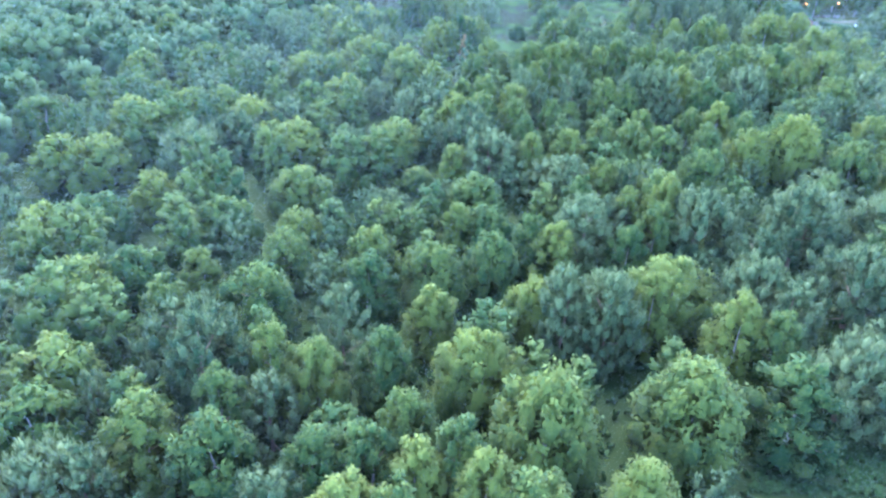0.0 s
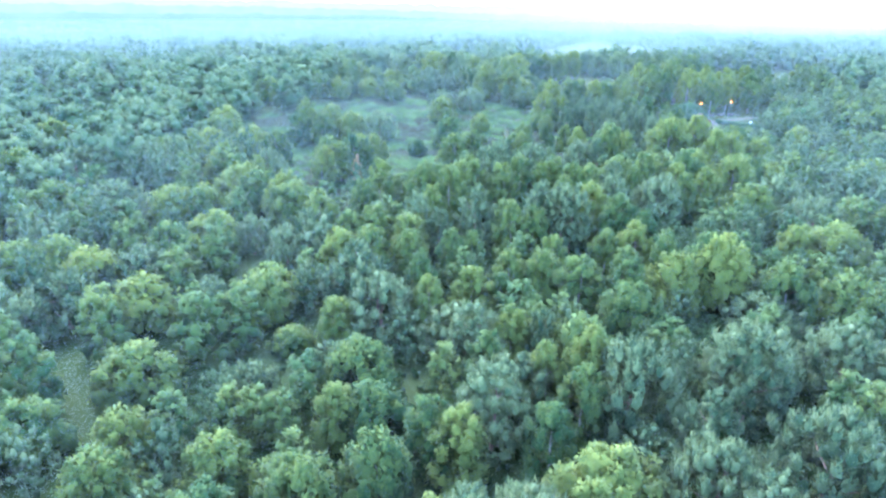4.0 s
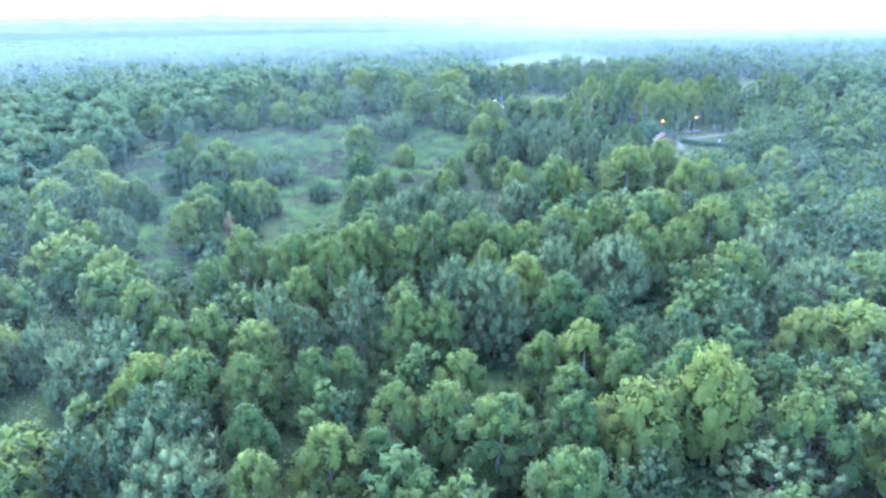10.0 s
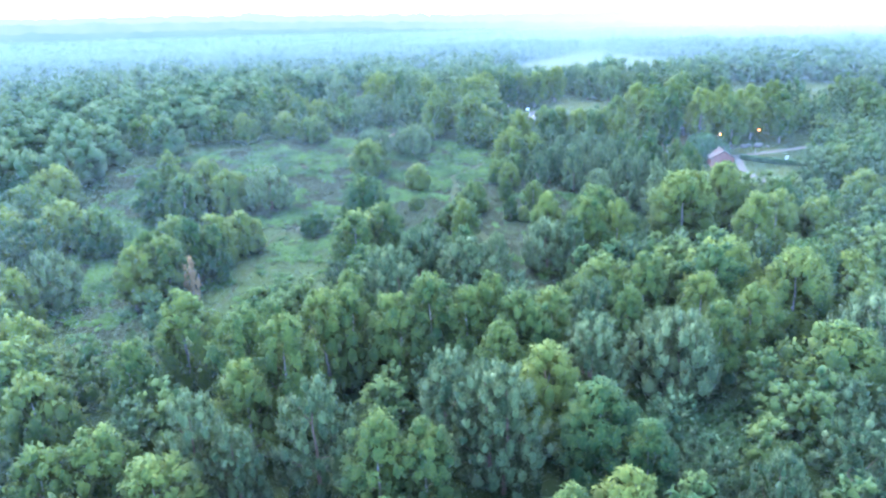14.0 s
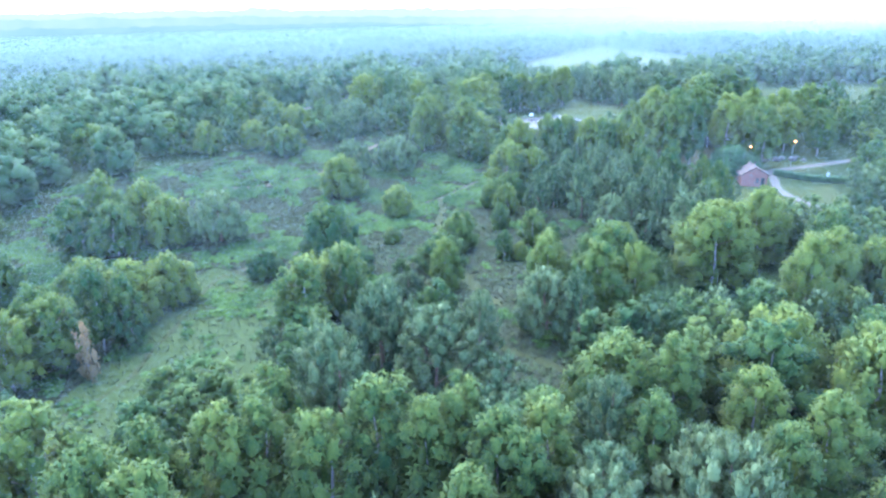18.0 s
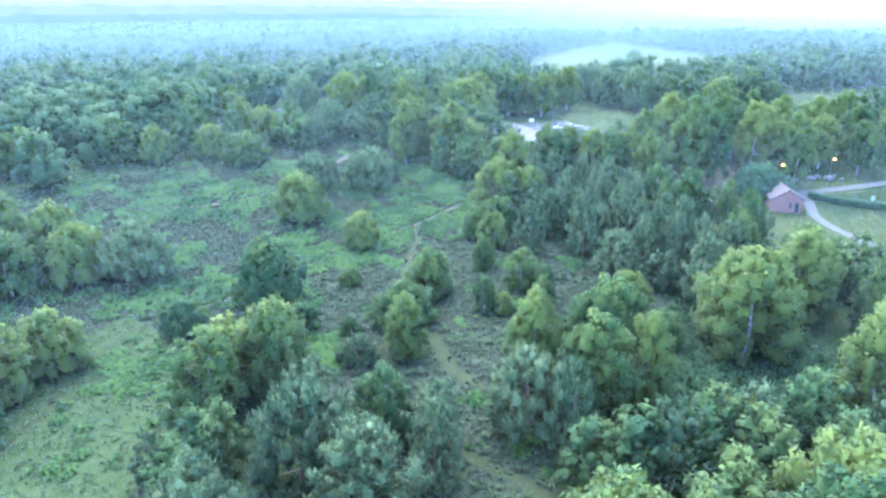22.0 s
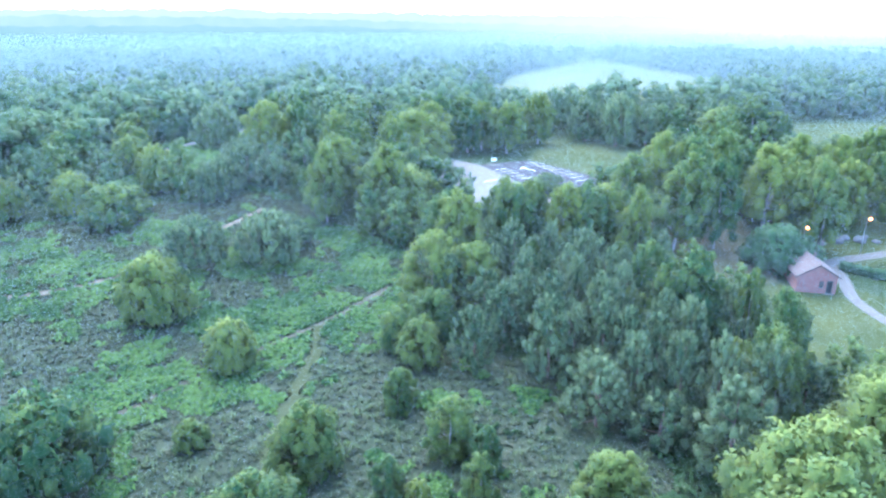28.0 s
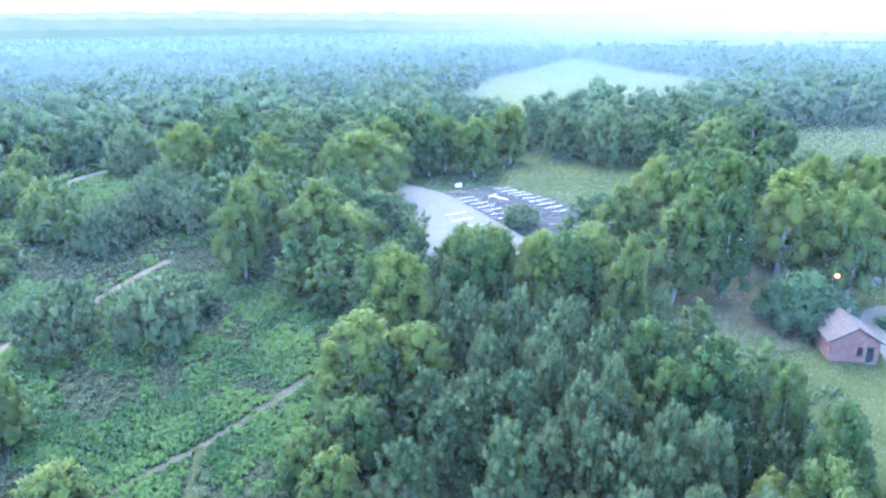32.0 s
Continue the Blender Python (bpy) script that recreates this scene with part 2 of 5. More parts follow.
def smooth_line(pts, n=6):
    """Points along a gentle curve through pts."""
    p = [Vector((*q, 0)) for q in pts]
    p = [2 * p[0] - p[1]] + p + [2 * p[-1] - p[-2]]
    out = []
    for a, b, c, d in zip(p, p[1:], p[2:], p[3:]):
        for k in range(n):
            t = k / n
            out.append(0.5 * (2 * b + (c - a) * t + (2 * a - 5 * b + 4 * c - d) * t * t + (3 * b - a - 3 * c + d) * t ** 3))
    return out + [p[-2]]


WAYS = []


def strip(name, pts, width, mat, lift, label, category="path", rough_edge=0.25):
    """A way of that width along pts, laid on the land, with uneven edges."""
    line = smooth_line(pts)
    if category == "path":
        WAYS.append((line, width))
    V, T = [], []
    for i, q in enumerate(line):
        d = (line[min(i + 1, len(line) - 1)] - line[max(i - 1, 0)]).normalized()
        s = Vector((d.y, -d.x, 0))
        for k in range(5):
            w = (k / 4 - 0.5) * width * (1 + rough_edge * (random.random() - 0.5) * 2)
            p = q + s * w
            V.append((p.x, p.y, gz(p.x, p.y) + lift))
        if i:
            for k in range(4):
                a = (i - 1) * 5 + k
                T += [(a, a + 1, a + 6), (a, a + 6, a + 5)]
    me = fast_mesh(name, V, T, mat)
    return tagged(new(name, me), label, category, kind="structure")


HEATH = [(-12, 262), (-2, 266), (10, 277), (27, 281), (40, 286), (47, 279), (63, 258), (65, 246), (62, 233), (70, 231), (78, 225), (85, 215), (84, 206), (74, 203), (63, 203), (60, 190), (60, 174), (55, 163), (47, 163), (45, 178), (34, 186), (27, 184), (26, 174), (20, 166), (10, 160), (-2, 158), (-10, 166), (-14, 190), (-20, 206), (-32, 246)]
patch("heath", HEATH, M_HEATHER, 0.05, 4.0, "open heath of dark brown heather and soil", "heath", 2.0)
HEATH_GRASS = [(-1, 164), (10, 163), (20, 169), (25, 178), (24, 190), (22, 200), (12, 209), (7, 203), (6, 185)]
patch("heath_grass", HEATH_GRASS, M_HEATH_G, 0.09, 4.0, "rough grass in a heath clearing", "grass", 2.0)
GAP = [(78, 183), (98, 187), (98, 199), (82, 202)]
patch("glade", GAP, M_FLOOR, 0.05, 4.0, "small rough glade between trees", "grass")
strip("sandy_path", [(2, 245), (15, 246.5), (24, 251), (27.5, 256.5), (32, 263.5), (35.5, 271), (39, 277)], 1.15, M_SAND, 0.12, "pale sandy footpath across the heath")
strip("sandy_path", [(16, 207), (24, 212.5), (31, 220), (38.5, 227), (44.5, 232), (50.5, 237), (55, 241.5), (60, 247)], 0.95, M_TRACK, 0.13, "narrow sandy footpath through bracken", "path", 0.5)
strip("sandy_path", [(50.6, 237), (50.4, 229), (48.7, 221), (47.8, 213), (48.5, 207.4), (50.2, 202), (51.6, 197.8), (52.5, 193), (55, 189)], 1.6, M_TURF, 0.14, "broad grassy footpath through dark heather", "path", 0.8)
strip("sandy_path", [(0, 169), (4.6, 170.5), (8.3, 176.5), (9.1, 183), (11, 192.6), (12.4, 203), (16, 207)], 0.6, M_TURF, 0.13, "faint footpath through rough grass", "path", 0.8)
strip("sandy_path", [(49, 182), (53.5, 177), (57, 174), (60, 171), (64, 169)], 0.9, M_TURF, 0.12, "faint grassy track between trees", "path", 0.8)

CP_PALE = [(70, 322), (73, 316), (82, 306), (88.3, 291), (93, 282), (90, 272), (76, 276), (75, 288), (71, 300)]
CP_DARK = [(82.1, 306), (93.3, 309), (106.5, 292.5), (101, 284), (94, 282), (88.4, 291)]
patch("pale_car_park", CP_PALE, M_PALE, 0.06, 4.0, "pale worn asphalt car park surface", "car park")
patch("dark_car_park", CP_DARK, M_TAR, 0.07, 4.0, "new dark asphalt car park with white bays", "car park")
patch("lawn", [(93.5, 309.5), (103, 331), (113, 330), (128, 312), (112, 291), (106.7, 292.6)], M_GRASS, 0.05, 4.0, "mown green lawn beside the car park", "lawn", 0.8)
patch("lawn", [(113, 250), (112, 233), (114, 225), (124, 222), (140, 236), (142, 246), (134, 246), (131, 250), (133, 256), (148, 258), (160, 275), (150, 290), (130, 289), (129, 262), (121, 252)], M_GRASS, 0.05, 4.0, "mown lawn round a brick hut under trees", "lawn", 1.2)
M_WORN = material("worn_earth", (0.034, 0.044, 0.018), (0.092, 0.078, 0.042), spec=0.03, patch=0.5, scale=0.2, fine=2.5, rough=0.95, bump=0.5)
patch("worn_ground", [(104, 262), (112.8, 250.5), (120.8, 252.3), (128.6, 262), (129.6, 289), (125, 290), (106, 279)], M_WORN, 0.06, 4.0, "worn bare earth and grass under tall birches", "ground", 2.0)
patch("hay_field", [(96, 420), (134, 524), (222, 655), (228, 534), (236, 470), (200, 430), (160, 385), (120, 385)], M_FIELD, 0.06, 25.0, "pale yellow-green hay field", "field", 3.0)
patch("hay_field", [(141, 304), (179, 350), (235, 345), (215, 305), (182, 300)], M_GRASS, 0.06, 10.0, "pale green meadow beside trees", "field")
strip("road", [(2, 305), (9, 316), (14.5, 325.5), (18.5, 333.5), (23.5, 345), (30, 362)], 3.2, M_ROAD, 0.08, "narrow grey asphalt road between trees", "road", 0.02)
strip("driveway", [(132.5, 258), (139, 259.5), (147, 261), (160, 264)], 2.2, M_ROAD, 0.08, "grey asphalt drive beside the hut", "road", 0.02)
strip("driveway", [(133.6, 259), (132.6, 253.5), (129.6, 246.5), (129.3, 241), (130.5, 235), (133, 228)], 2.0, M_ROAD, 0.10, "grey asphalt drive curving past the hut", "road", 0.02)
strip("road", [(22, 38.7), (29, 41.2), (35, 41.4), (44, 38)], 2.0, M_ROAD, 0.08, "grey lane beside the wood", "road", 0.02)


# ---- trees ----
def ball(sub):
    bm = bmesh.new()
    bmesh.ops.create_icosphere(bm, subdivisions=sub, radius=1.0)
    V = np.array([v.co for v in bm.verts]); T = np.array([[v.index for v in f.verts] for f in bm.faces])
    bm.free()
    return V, T


BALL1, BALL2 = ball(1), ball(2)


def unit(a):
    return a / np.maximum(np.linalg.norm(a, axis=-1, keepdims=True), 1e-6)


def join(pieces):
    """One mesh's vertices, triangles and normals out of many."""
    out, o = [[], [], []], 0
    for p in pieces:
        out[0].append(p[0]); out[1].append(p[1] + o); o += len(p[0])
        if len(p) > 2:
            out[2].append(p[2])
    return [np.concatenate(q) for q in out if q]


def leaves(rng, c, rad, n, length, width, kind):
    """n small leaf sprays over a lump of foliage: hanging for a birch, standing for a pine."""
    d = rng.normal(size=(n, 3)); d[:, 2] += 0.3; d = unit(d)
    p = d * rad * rng.uniform(0.72, 1.22, (n, 1))
    if kind in ("birch", "weeping", "high"):
        p[:, :2] *= 1 + 0.45 * np.minimum(d[:, 2:], 0)      # the lump tapers downwards
    if kind == "pine":                                      # shoots sweep up and outwards to a point
        up = np.maximum(d[:, 2:], 0)
        p[:, :2] *= 1 - 0.4 * up
        p[:, :2] += c[:2] / max(0.15, math.hypot(c[0], c[1])) * rad[0] * 0.5 * d[:, 2:]
    p += c
    nrm = unit(d + rng.normal(scale=0.45, size=(n, 3)))
    if kind == "pine":
        a = unit(d * 0.7 + np.array([0, 0, 0.75]) + rng.normal(scale=0.3, size=(n, 3)))
    else:
        a = unit(d * 0.6 + np.array([0, 0, -0.5]) + rng.normal(scale=0.55, size=(n, 3)))
    b = unit(np.cross(a, nrm))
    flip = np.einsum("ij,ij->i", np.cross(b, a), d) < 0
    b[flip] *= -1
    s = rng.uniform(0.7, 1.35, (n, 1))
    a, b = a * length * s, b * width * s
    V = np.stack([p - a * 0.45 + b * 0.5, p + a * 0.55, p - a * 0.45 - b * 0.5], 1).reshape(-1, 3)
    return V, np.arange(n * 3).reshape(-1, 3), np.repeat(d, 3, 0)


FORMS = {"birch": (0.04, 0.31, 0.16, 0.29, 1.0, 1.7), "weeping": (0.16, 0.32, 0.15, 0.28, 1.0, 1.7), "pine": (0.12, 0.31, 0.12, 0.19, 1.1, 1.8), "high": (0.2, 0.31, 0.16, 0.27, 1.0, 1.6), "far": (0.05, 0.34, 0.2, 0.32, 1.0, 1.6), "bush": (0.02, 0.9, 0.2, 0.3, 0.8, 1.1)}


def crown(rng, form, lobes, n, leaf, heart=0.66, spread=0.0):
    """A crown of the unit tree (height 1, crown radius 1 in x and y): lumps of foliage round a dark heart, with gaps between."""
    foot, squash, r0, r1, tall0, tall1 = FORMS[form]
    squash = spread or squash
    pieces, centres = [], []
    V, T = BALL2 if lobes > 20 else BALL1
    wide = 0.34
    if lobes < 10:
        egg = V * (wide, wide, wide * 0.84 * (0.84 - foot)) * (1 + rng.uniform(-0.2, 0.2, (len(V), 1)))
        pieces.append((egg + (0, 0, foot + 0.5 * (0.84 - foot)), T, V))
    lop = rng.uniform(0, 6.28)
    for k in range(lobes):
        f = np.clip((k + 0.5) / lobes + rng.uniform(-0.06, 0.06), 0.01, 0.995)
        ang = k * 2.39996 + rng.uniform(-0.7, 0.7)
        if form == "pine":
            wide = 0.8 + 0.2 * f / 0.25 if f < 0.25 else (1 - ((f - 0.25) / 0.79) ** 2.3) ** 0.65
        else:
            wide = 0.8 + 0.2 * f / 0.3 if f < 0.3 else max(0.01, 1 - ((f - 0.3) / 0.74) ** 1.9) ** 0.57
        wide *= 1 + 0.13 * math.cos(ang - lop) + 0.08 * math.cos(2 * ang + lop)
        grow = (r1 - r0) * rng.random() + r0
        if lobes < 20:
            grow *= 2.0 if form == "pine" else 1.4
        R = grow * (1.1 - 0.35 * f)
        rz = R * rng.uniform(tall0, tall1) * squash
        reach = max(0.0, wide - R * 0.95) * rng.uniform(0.64, 1.12)
        z = foot + (0.985 - foot - rz) * f + rng.uniform(-0.04, 0.03)
        c = np.array([math.cos(ang) * reach, math.sin(ang) * reach, max(z, rz + 0.01)])
        rad = np.array([R, R, rz])
        centres.append(c)
        out = unit(np.array([c[0], c[1], (c[2] - 0.45) * 1.5]))
        V, T = BALL1
        pieces.append((c + V * rad * heart * (1 + rng.uniform(-0.3, 0.3, (len(V), 1))), T, unit(V * 0.8 + out * 0.8)))
        V, T, N = leaves_scaled(rng, c, rad, n, leaf, form, squash)
        pieces.append((V, T, unit(N * 0.8 + out * 0.8 + rng.normal(scale=0.12, size=N.shape))))
    for k in range(10 if lobes > 12 else 0):                # inner foliage round the trunk
        ang, reach, R = rng.uniform(0, 6.28), rng.uniform(0.05, 0.4), rng.uniform(0.16, 0.24)
        c = np.array([math.cos(ang) * reach, math.sin(ang) * reach, foot + (0.8 - foot) * (k + 0.5) / 10])
        rad = np.array([R, R, R * 0.7])
        V, T = BALL1
        pieces.append((c + V * rad * 0.6 * (1 + rng.uniform(-0.3, 0.3, (len(V), 1))), T, unit(V + (0, 0, 0.3))))
        pieces.append(leaves_scaled(rng, c, rad, n * 2 // 3, leaf, form, squash))
    return join(pieces), centres


def leaves_scaled(rng, c, rad, n, leaf, form, squash):
    pine = form == "pine"
    V, T, N = leaves(rng, c / (1, 1, squash), rad / (1, 1, squash), n, leaf * (1.7 if pine else 1.3), leaf * (0.5 if pine else 0.8), form)
    return V * (1, 1, squash), T, N


def tube(pts, radii, sides=7):
    V, T = [], []
    for i, (p, r) in enumerate(zip(pts, radii)):
        for k in range(sides):
            a = 2 * math.pi * k / sides
            V.append((p[0] + r * math.cos(a), p[1] + r * math.sin(a), p[2]))
        if i:
            for k in range(sides):
                a, b = (i - 1) * sides + k, (i - 1) * sides + (k + 1) % sides
                T += [(a, b, b + sides), (a, b + sides, a + sides)]
    return np.array(V), np.array(T)


KINDS = {"birch": ("birch_tree", "birch", M_BIRCH, M_BARK_W, 64, 74, 0.07, 7, "birch tree with a drooping yellow-green crown"),
         "tall_birch": ("birch_tree", "weeping", M_BIRCH, M_BARK_W, 80, 62, 0.07, 4, "tall weeping birch with hanging green foliage"),
         "park_birch": ("birch_tree", "high", M_BIRCH, M_BARK_W, 64, 62, 0.07, 4, "tall birch with a high crown above a bare white trunk"),
         "pine": ("pine_tree", "pine", M_PINE, M_BARK, 88, 58, 0.064, 7, "Scots pine with blue-green upswept needle tufts"),
         "bush": ("bush", "bush", M_BUSH, M_BARK, 60, 80, 0.065, 2, "dense dark green rounded bush on the lawn"),
         "dead_birch": ("dead_birch_tree", "birch", M_DEAD, M_BARK_W, 14, 14, 0.15, 1, "half-dead birch with sparse brown foliage")}
STOCK = {}


def stock(kind, coarse, spread):
    """The models of one kind, at height 1 and crown radius 1, built once; coarse: with fewer, larger sprays, for trees far off the way; spread: radius to height of a broad tree."""
    if (kind, coarse, spread) in STOCK:
        return STOCK[kind, coarse, spread]
    name, form, leaf_m, bark_m, lobes, n, leaf, count, label = KINDS[kind]
    if coarse:
        n, leaf = int(n * 0.5), leaf * 1.4
    made = []
    for k in range(count):
        rng = np.random.default_rng(100 + 17 * k + len(kind))
        (V, T, N), centres = crown(rng, form, lobes, n, leaf, 0.66, spread)
        bend = rng.normal(scale=0.06, size=(5, 2)).cumsum(0)
        top = 0.8 if form == "pine" else 0.7
        spine = [(bend[i][0] * 0.6, bend[i][1] * 0.6, top * i / 4 - (0.03 if i == 0 else 0)) for i in range(5)]
        trunk = fast_mesh("trunk", *tube(spine, [0.06, 0.045, 0.035, 0.022, 0.01]), bark_m)
        limbs = []
        for c in centres[1::max(1, len(centres) // 4)][:4]:
            z0 = max(0.12, c[2] - 0.14)
            s = np.array(spine[min(4, int(z0 / top * 4))]); s[2] = z0
            limbs.append(fast_mesh("limb", *tube([s, s * 0.5 + c * 0.5 + (0, 0, -0.01), c], [0.02, 0.014, 0.006], 5), M_BARK))
        made.append((fast_mesh("crown", V, T, leaf_m, N), trunk, limbs))
    STOCK[kind, coarse, spread] = made
    return made


def inside(x, y, corners):
    hit = np.zeros(np.shape(x), bool)
    for (ax, ay), (bx, by) in zip(corners, corners[1:] + corners[:1]):
        if ay != by:
            hit ^= ((ay > y) != (by > y)) & (x < (bx - ax) * (y - ay) / (by - ay) + ax)
    return hit


def PLANTATION(x, y):
    return bool(inside(np.float64(x), np.float64(y), [(66, 236), (66, 250), (72, 262), (86, 266), (100, 262), (108, 250), (111, 236), (108, 218), (96, 214), (84, 218), (78, 227)]))


PLANTED = []
COUNT = {}


def plant(kind, x, y, h, r, lean=0.0):
    """A tree of that height and crown radius, standing on the land."""
    name, form, leaf_m, bark_m, lobes, n, leaf, count, label = KINDS[kind]
    COUNT[kind] = COUNT.get(kind, 0) + 1
    k = min(1.5, max(0, (x * 67 + y * 182) / (67 ** 2 + 182 ** 2)))
    models = stock(kind, kind in ("birch", "pine") and math.hypot(x - 67 * k, y - 182 * k) > 34, 0.55 if kind in ("birch", "pine") and r / h > 0.44 else 0.0)
    crown_me, trunk_me, limbs = models[COUNT[kind] % len(models)]
    base = new(name)
    base.empty_display_size = 0.2
    base.matrix_world = pose(x, y, gz(x, y) - 0.05, 0, lean) @ pose(0, 0, 0, 0, 0, (COUNT[kind] * 137) % 360) @ Matrix.Diagonal((r, r, h, 1))
    if h < 5.2 and kind == "birch":
        label = "young low birch with bushy light green foliage"
    elif h < 6.2 and kind == "pine":
        label = "young rounded pine with grey-green needles"
    elif y > 160 and kind == "birch":
        label = "free-standing birch with a full light green crown"
    tagged(base, label, "tree" if kind != "bush" else "bush", "trees of the wood and heath")
    for part_name, me in [("trunk", trunk_me), ("crown", crown_me)] + [("limb", q) for q in limbs]:
        new(part_name, me).parent = base
    PLANTED.append((x, y, r))


plant('birch', 31.0, 238.8, 9.2, 4.7)
plant('birch', 29.6, 210.8, 9.8, 5.1)
plant('birch', 51.4, 210.6, 7.4, 3.6)
plant('birch', 59.8, 218.4, 5.5, 1.6)
plant('birch', 64.4, 211.6, 6.4, 2.8)
plant('birch', 58.4, 205.9, 5.2, 1.8)
plant('birch', 60.8, 204.9, 3.5, 1.4)
plant('birch', 40.2, 215.5, 3.0, 1.9)
plant('birch', 16.0, 270.0, 7.4, 5.5)
plant('birch', 34.7, 203.6, 3.9, 2.8)
plant('birch', 20.2, 203.3, 5.1, 3.1)
plant('birch', 47.4, 195.8, 8.4, 3.0)
plant('birch', 75.5, 202.0, 7.6, 3.0)
plant('birch', 76.7, 202.3, 7.4, 2.7)
plant('birch', 78.7, 196.5, 5.1, 3.0)
plant('birch', 91.7, 199.1, 13.1, 6.1)
plant('birch', 65.9, 204.8, 5.9, 1.7)
plant('birch', -2.8, 273.0, 8.2, 4.7)
plant('birch', 41.2, 199.7, 3.8, 1.6)
plant('birch', 18.9, 286.3, 7.9, 3.7)
plant('pine', 32.4, 253.0, 7.9, 4.4)
plant('pine', 43.0, 255.0, 8.7, 5.1)
plant('pine', 29.7, 279.6, 7.9, 3.6)
plant('pine', 34.1, 292.4, 8.0, 5.1)
plant('pine', 38.3, 175.3, 11.1, 5.1)
plant('pine', 42.8, 172.1, 9.6, 3.9)
plant('pine', 50.3, 178.8, 8.0, 2.8)
plant('pine', 59.1, 181.5, 9.3, 4.8)
plant('birch', 28.1, 185.9, 10.6, 4.6)
plant('birch', 70.2, 191.6, 11.4, 5.1)
plant('birch', 101.5, 205.5, 13.8, 5.6)
plant('birch', 8.0, 195.8, 8.2, 4.3)
plant('park_birch', 2.8, 184.0, 11.3, 3.6)
plant('birch', 32.9, 195.9, 8.5, 4.3)
plant('bush', 123.5, 257.6, 7.7, 6.4)
plant('bush', 108.7, 292.0, 3.7, 3.0)
plant('tall_birch', 90.4, 316.9, 12.6, 5.3)
plant('tall_birch', 100.5, 326.8, 13.5, 4.9)
plant('tall_birch', 81.2, 318.7, 10.9, 4.5)
plant('tall_birch', 67.2, 323.1, 9.4, 5.9)
plant('tall_birch', 75.1, 324.1, 13.7, 4.2)
plant('pine', 113.8, 330.1, 11.6, 6.0)
plant('pine', 119.7, 322.2, 13.2, 6.1)
plant('pine', 126.4, 321.3, 10.8, 4.2)
plant('pine', 92.8, 287.7, 3.7, 3.8)
plant('pine', 38.5, 290.7, 6.5, 4.1)
plant('pine', 28.3, 288.6, 5.4, 3.7)
plant('pine', 29.7, 308.9, 5.4, 4.0)
plant('birch', 164.0, 326.1, 7.8, 5.1)
plant('tall_birch', 40.5, 317.2, 11.7, 3.6)
plant('birch', 16.3, 295.2, 7.1, 4.0)
plant('park_birch', 108.9, 264.4, 17.1, 5.3, 9)
plant('park_birch', 116.7, 265.3, 17.1, 4.6)
plant('pine', 33.8, 159.7, 14.2, 4.0)
plant('birch', 33.5, 188.8, 10.9, 3.1)
plant('birch', 9.0, 153.3, 13.0, 4.8)
plant('pine', 49.4, 173.5, 10.0, 2.6)
plant('birch', 7.2, 130.9, 11.2, 4.2)
plant('pine', 37.5, 136.3, 12.8, 4.0)
plant('birch', 44.4, 152.3, 13.2, 4.1)
plant('birch', 37.2, 152.1, 13.8, 4.3)
plant('pine', 18.4, 130.7, 10.2, 2.9)
plant('pine', 4.7, 114.9, 10.9, 4.6)
plant('pine', 14.5, 132.7, 12.5, 3.5)
plant('birch', 50.2, 130.5, 11.7, 4.9)
plant('pine', 43.4, 167.1, 12.4, 4.8)
plant('birch', 22.8, 121.5, 9.3, 2.9)
plant('birch', 60.4, 188.1, 11.2, 3.1)
plant('birch', 62.3, 162.0, 10.2, 5.9)
plant('birch', 5.7, 145.4, 11.5, 3.6)
plant('birch', 76.3, 159.2, 12.7, 5.2)
plant('birch', 46.7, 147.5, 13.2, 4.1)
plant('birch', 28.1, 157.9, 11.9, 4.0)
plant('pine', 25.1, 132.5, 13.0, 4.0)
plant('birch', 13.5, 111.3, 10.1, 3.1)
plant('birch', 30.6, 128.6, 11.7, 3.8)
plant('birch', 66.1, 182.8, 11.9, 4.4)
plant('birch', 19.2, 120.3, 10.1, 3.1)
plant('birch', 34.4, 128.1, 11.0, 3.5)
plant('birch', 35.4, 118.4, 9.5, 3.4)
plant('birch', 27.5, 113.5, 9.1, 3.2)
plant('pine', 61.9, 120.4, 10.8, 3.0)
plant('pine', 10.2, 220.2, 9.5, 5.2)
plant('birch', 45.2, 121.1, 8.9, 3.3)
plant('birch', 64.9, 233.8, 6.3, 3.8)
plant('birch', 20.6, 108.4, 9.2, 3.8)
plant('birch', 27.8, 151.9, 12.7, 3.9)
plant('pine', 71.4, 124.2, 10.2, 4.3)
plant('birch', 60.5, 114.0, 10.4, 5.1)
plant('birch', 62.6, 238.4, 6.0, 2.3)
plant('pine', -7.5, 128.4, 8.5, 4.0)
plant('birch', 46.1, 114.8, 8.4, 3.6)
plant('birch', 25.2, 109.2, 7.4, 3.1)
plant('birch', 36.3, 108.7, 10.1, 4.4)
plant('birch', 25.1, 150.4, 13.1, 4.1)
plant('birch', 55.0, 129.2, 7.7, 2.4)
plant('birch', -17.6, 171.2, 9.4, 3.6)
plant('pine', 40.9, 132.8, 13.4, 4.2)
plant('pine', 7.6, 106.0, 9.7, 6.2)
plant('birch', 38.9, 111.4, 8.2, 2.8)
plant('birch', 87.8, 194.3, 13.2, 5.4)
plant('birch', -11.0, 226.9, 11.9, 4.3)
plant('birch', -26.8, 267.9, 9.6, 5.9)
plant('pine', -14.1, 136.1, 7.9, 3.5)
plant('birch', 15.5, 275.8, 5.2, 5.0)
plant('birch', 88.9, 199.0, 12.8, 5.8)
plant('pine', 72.6, 230.1, 8.8, 3.0)
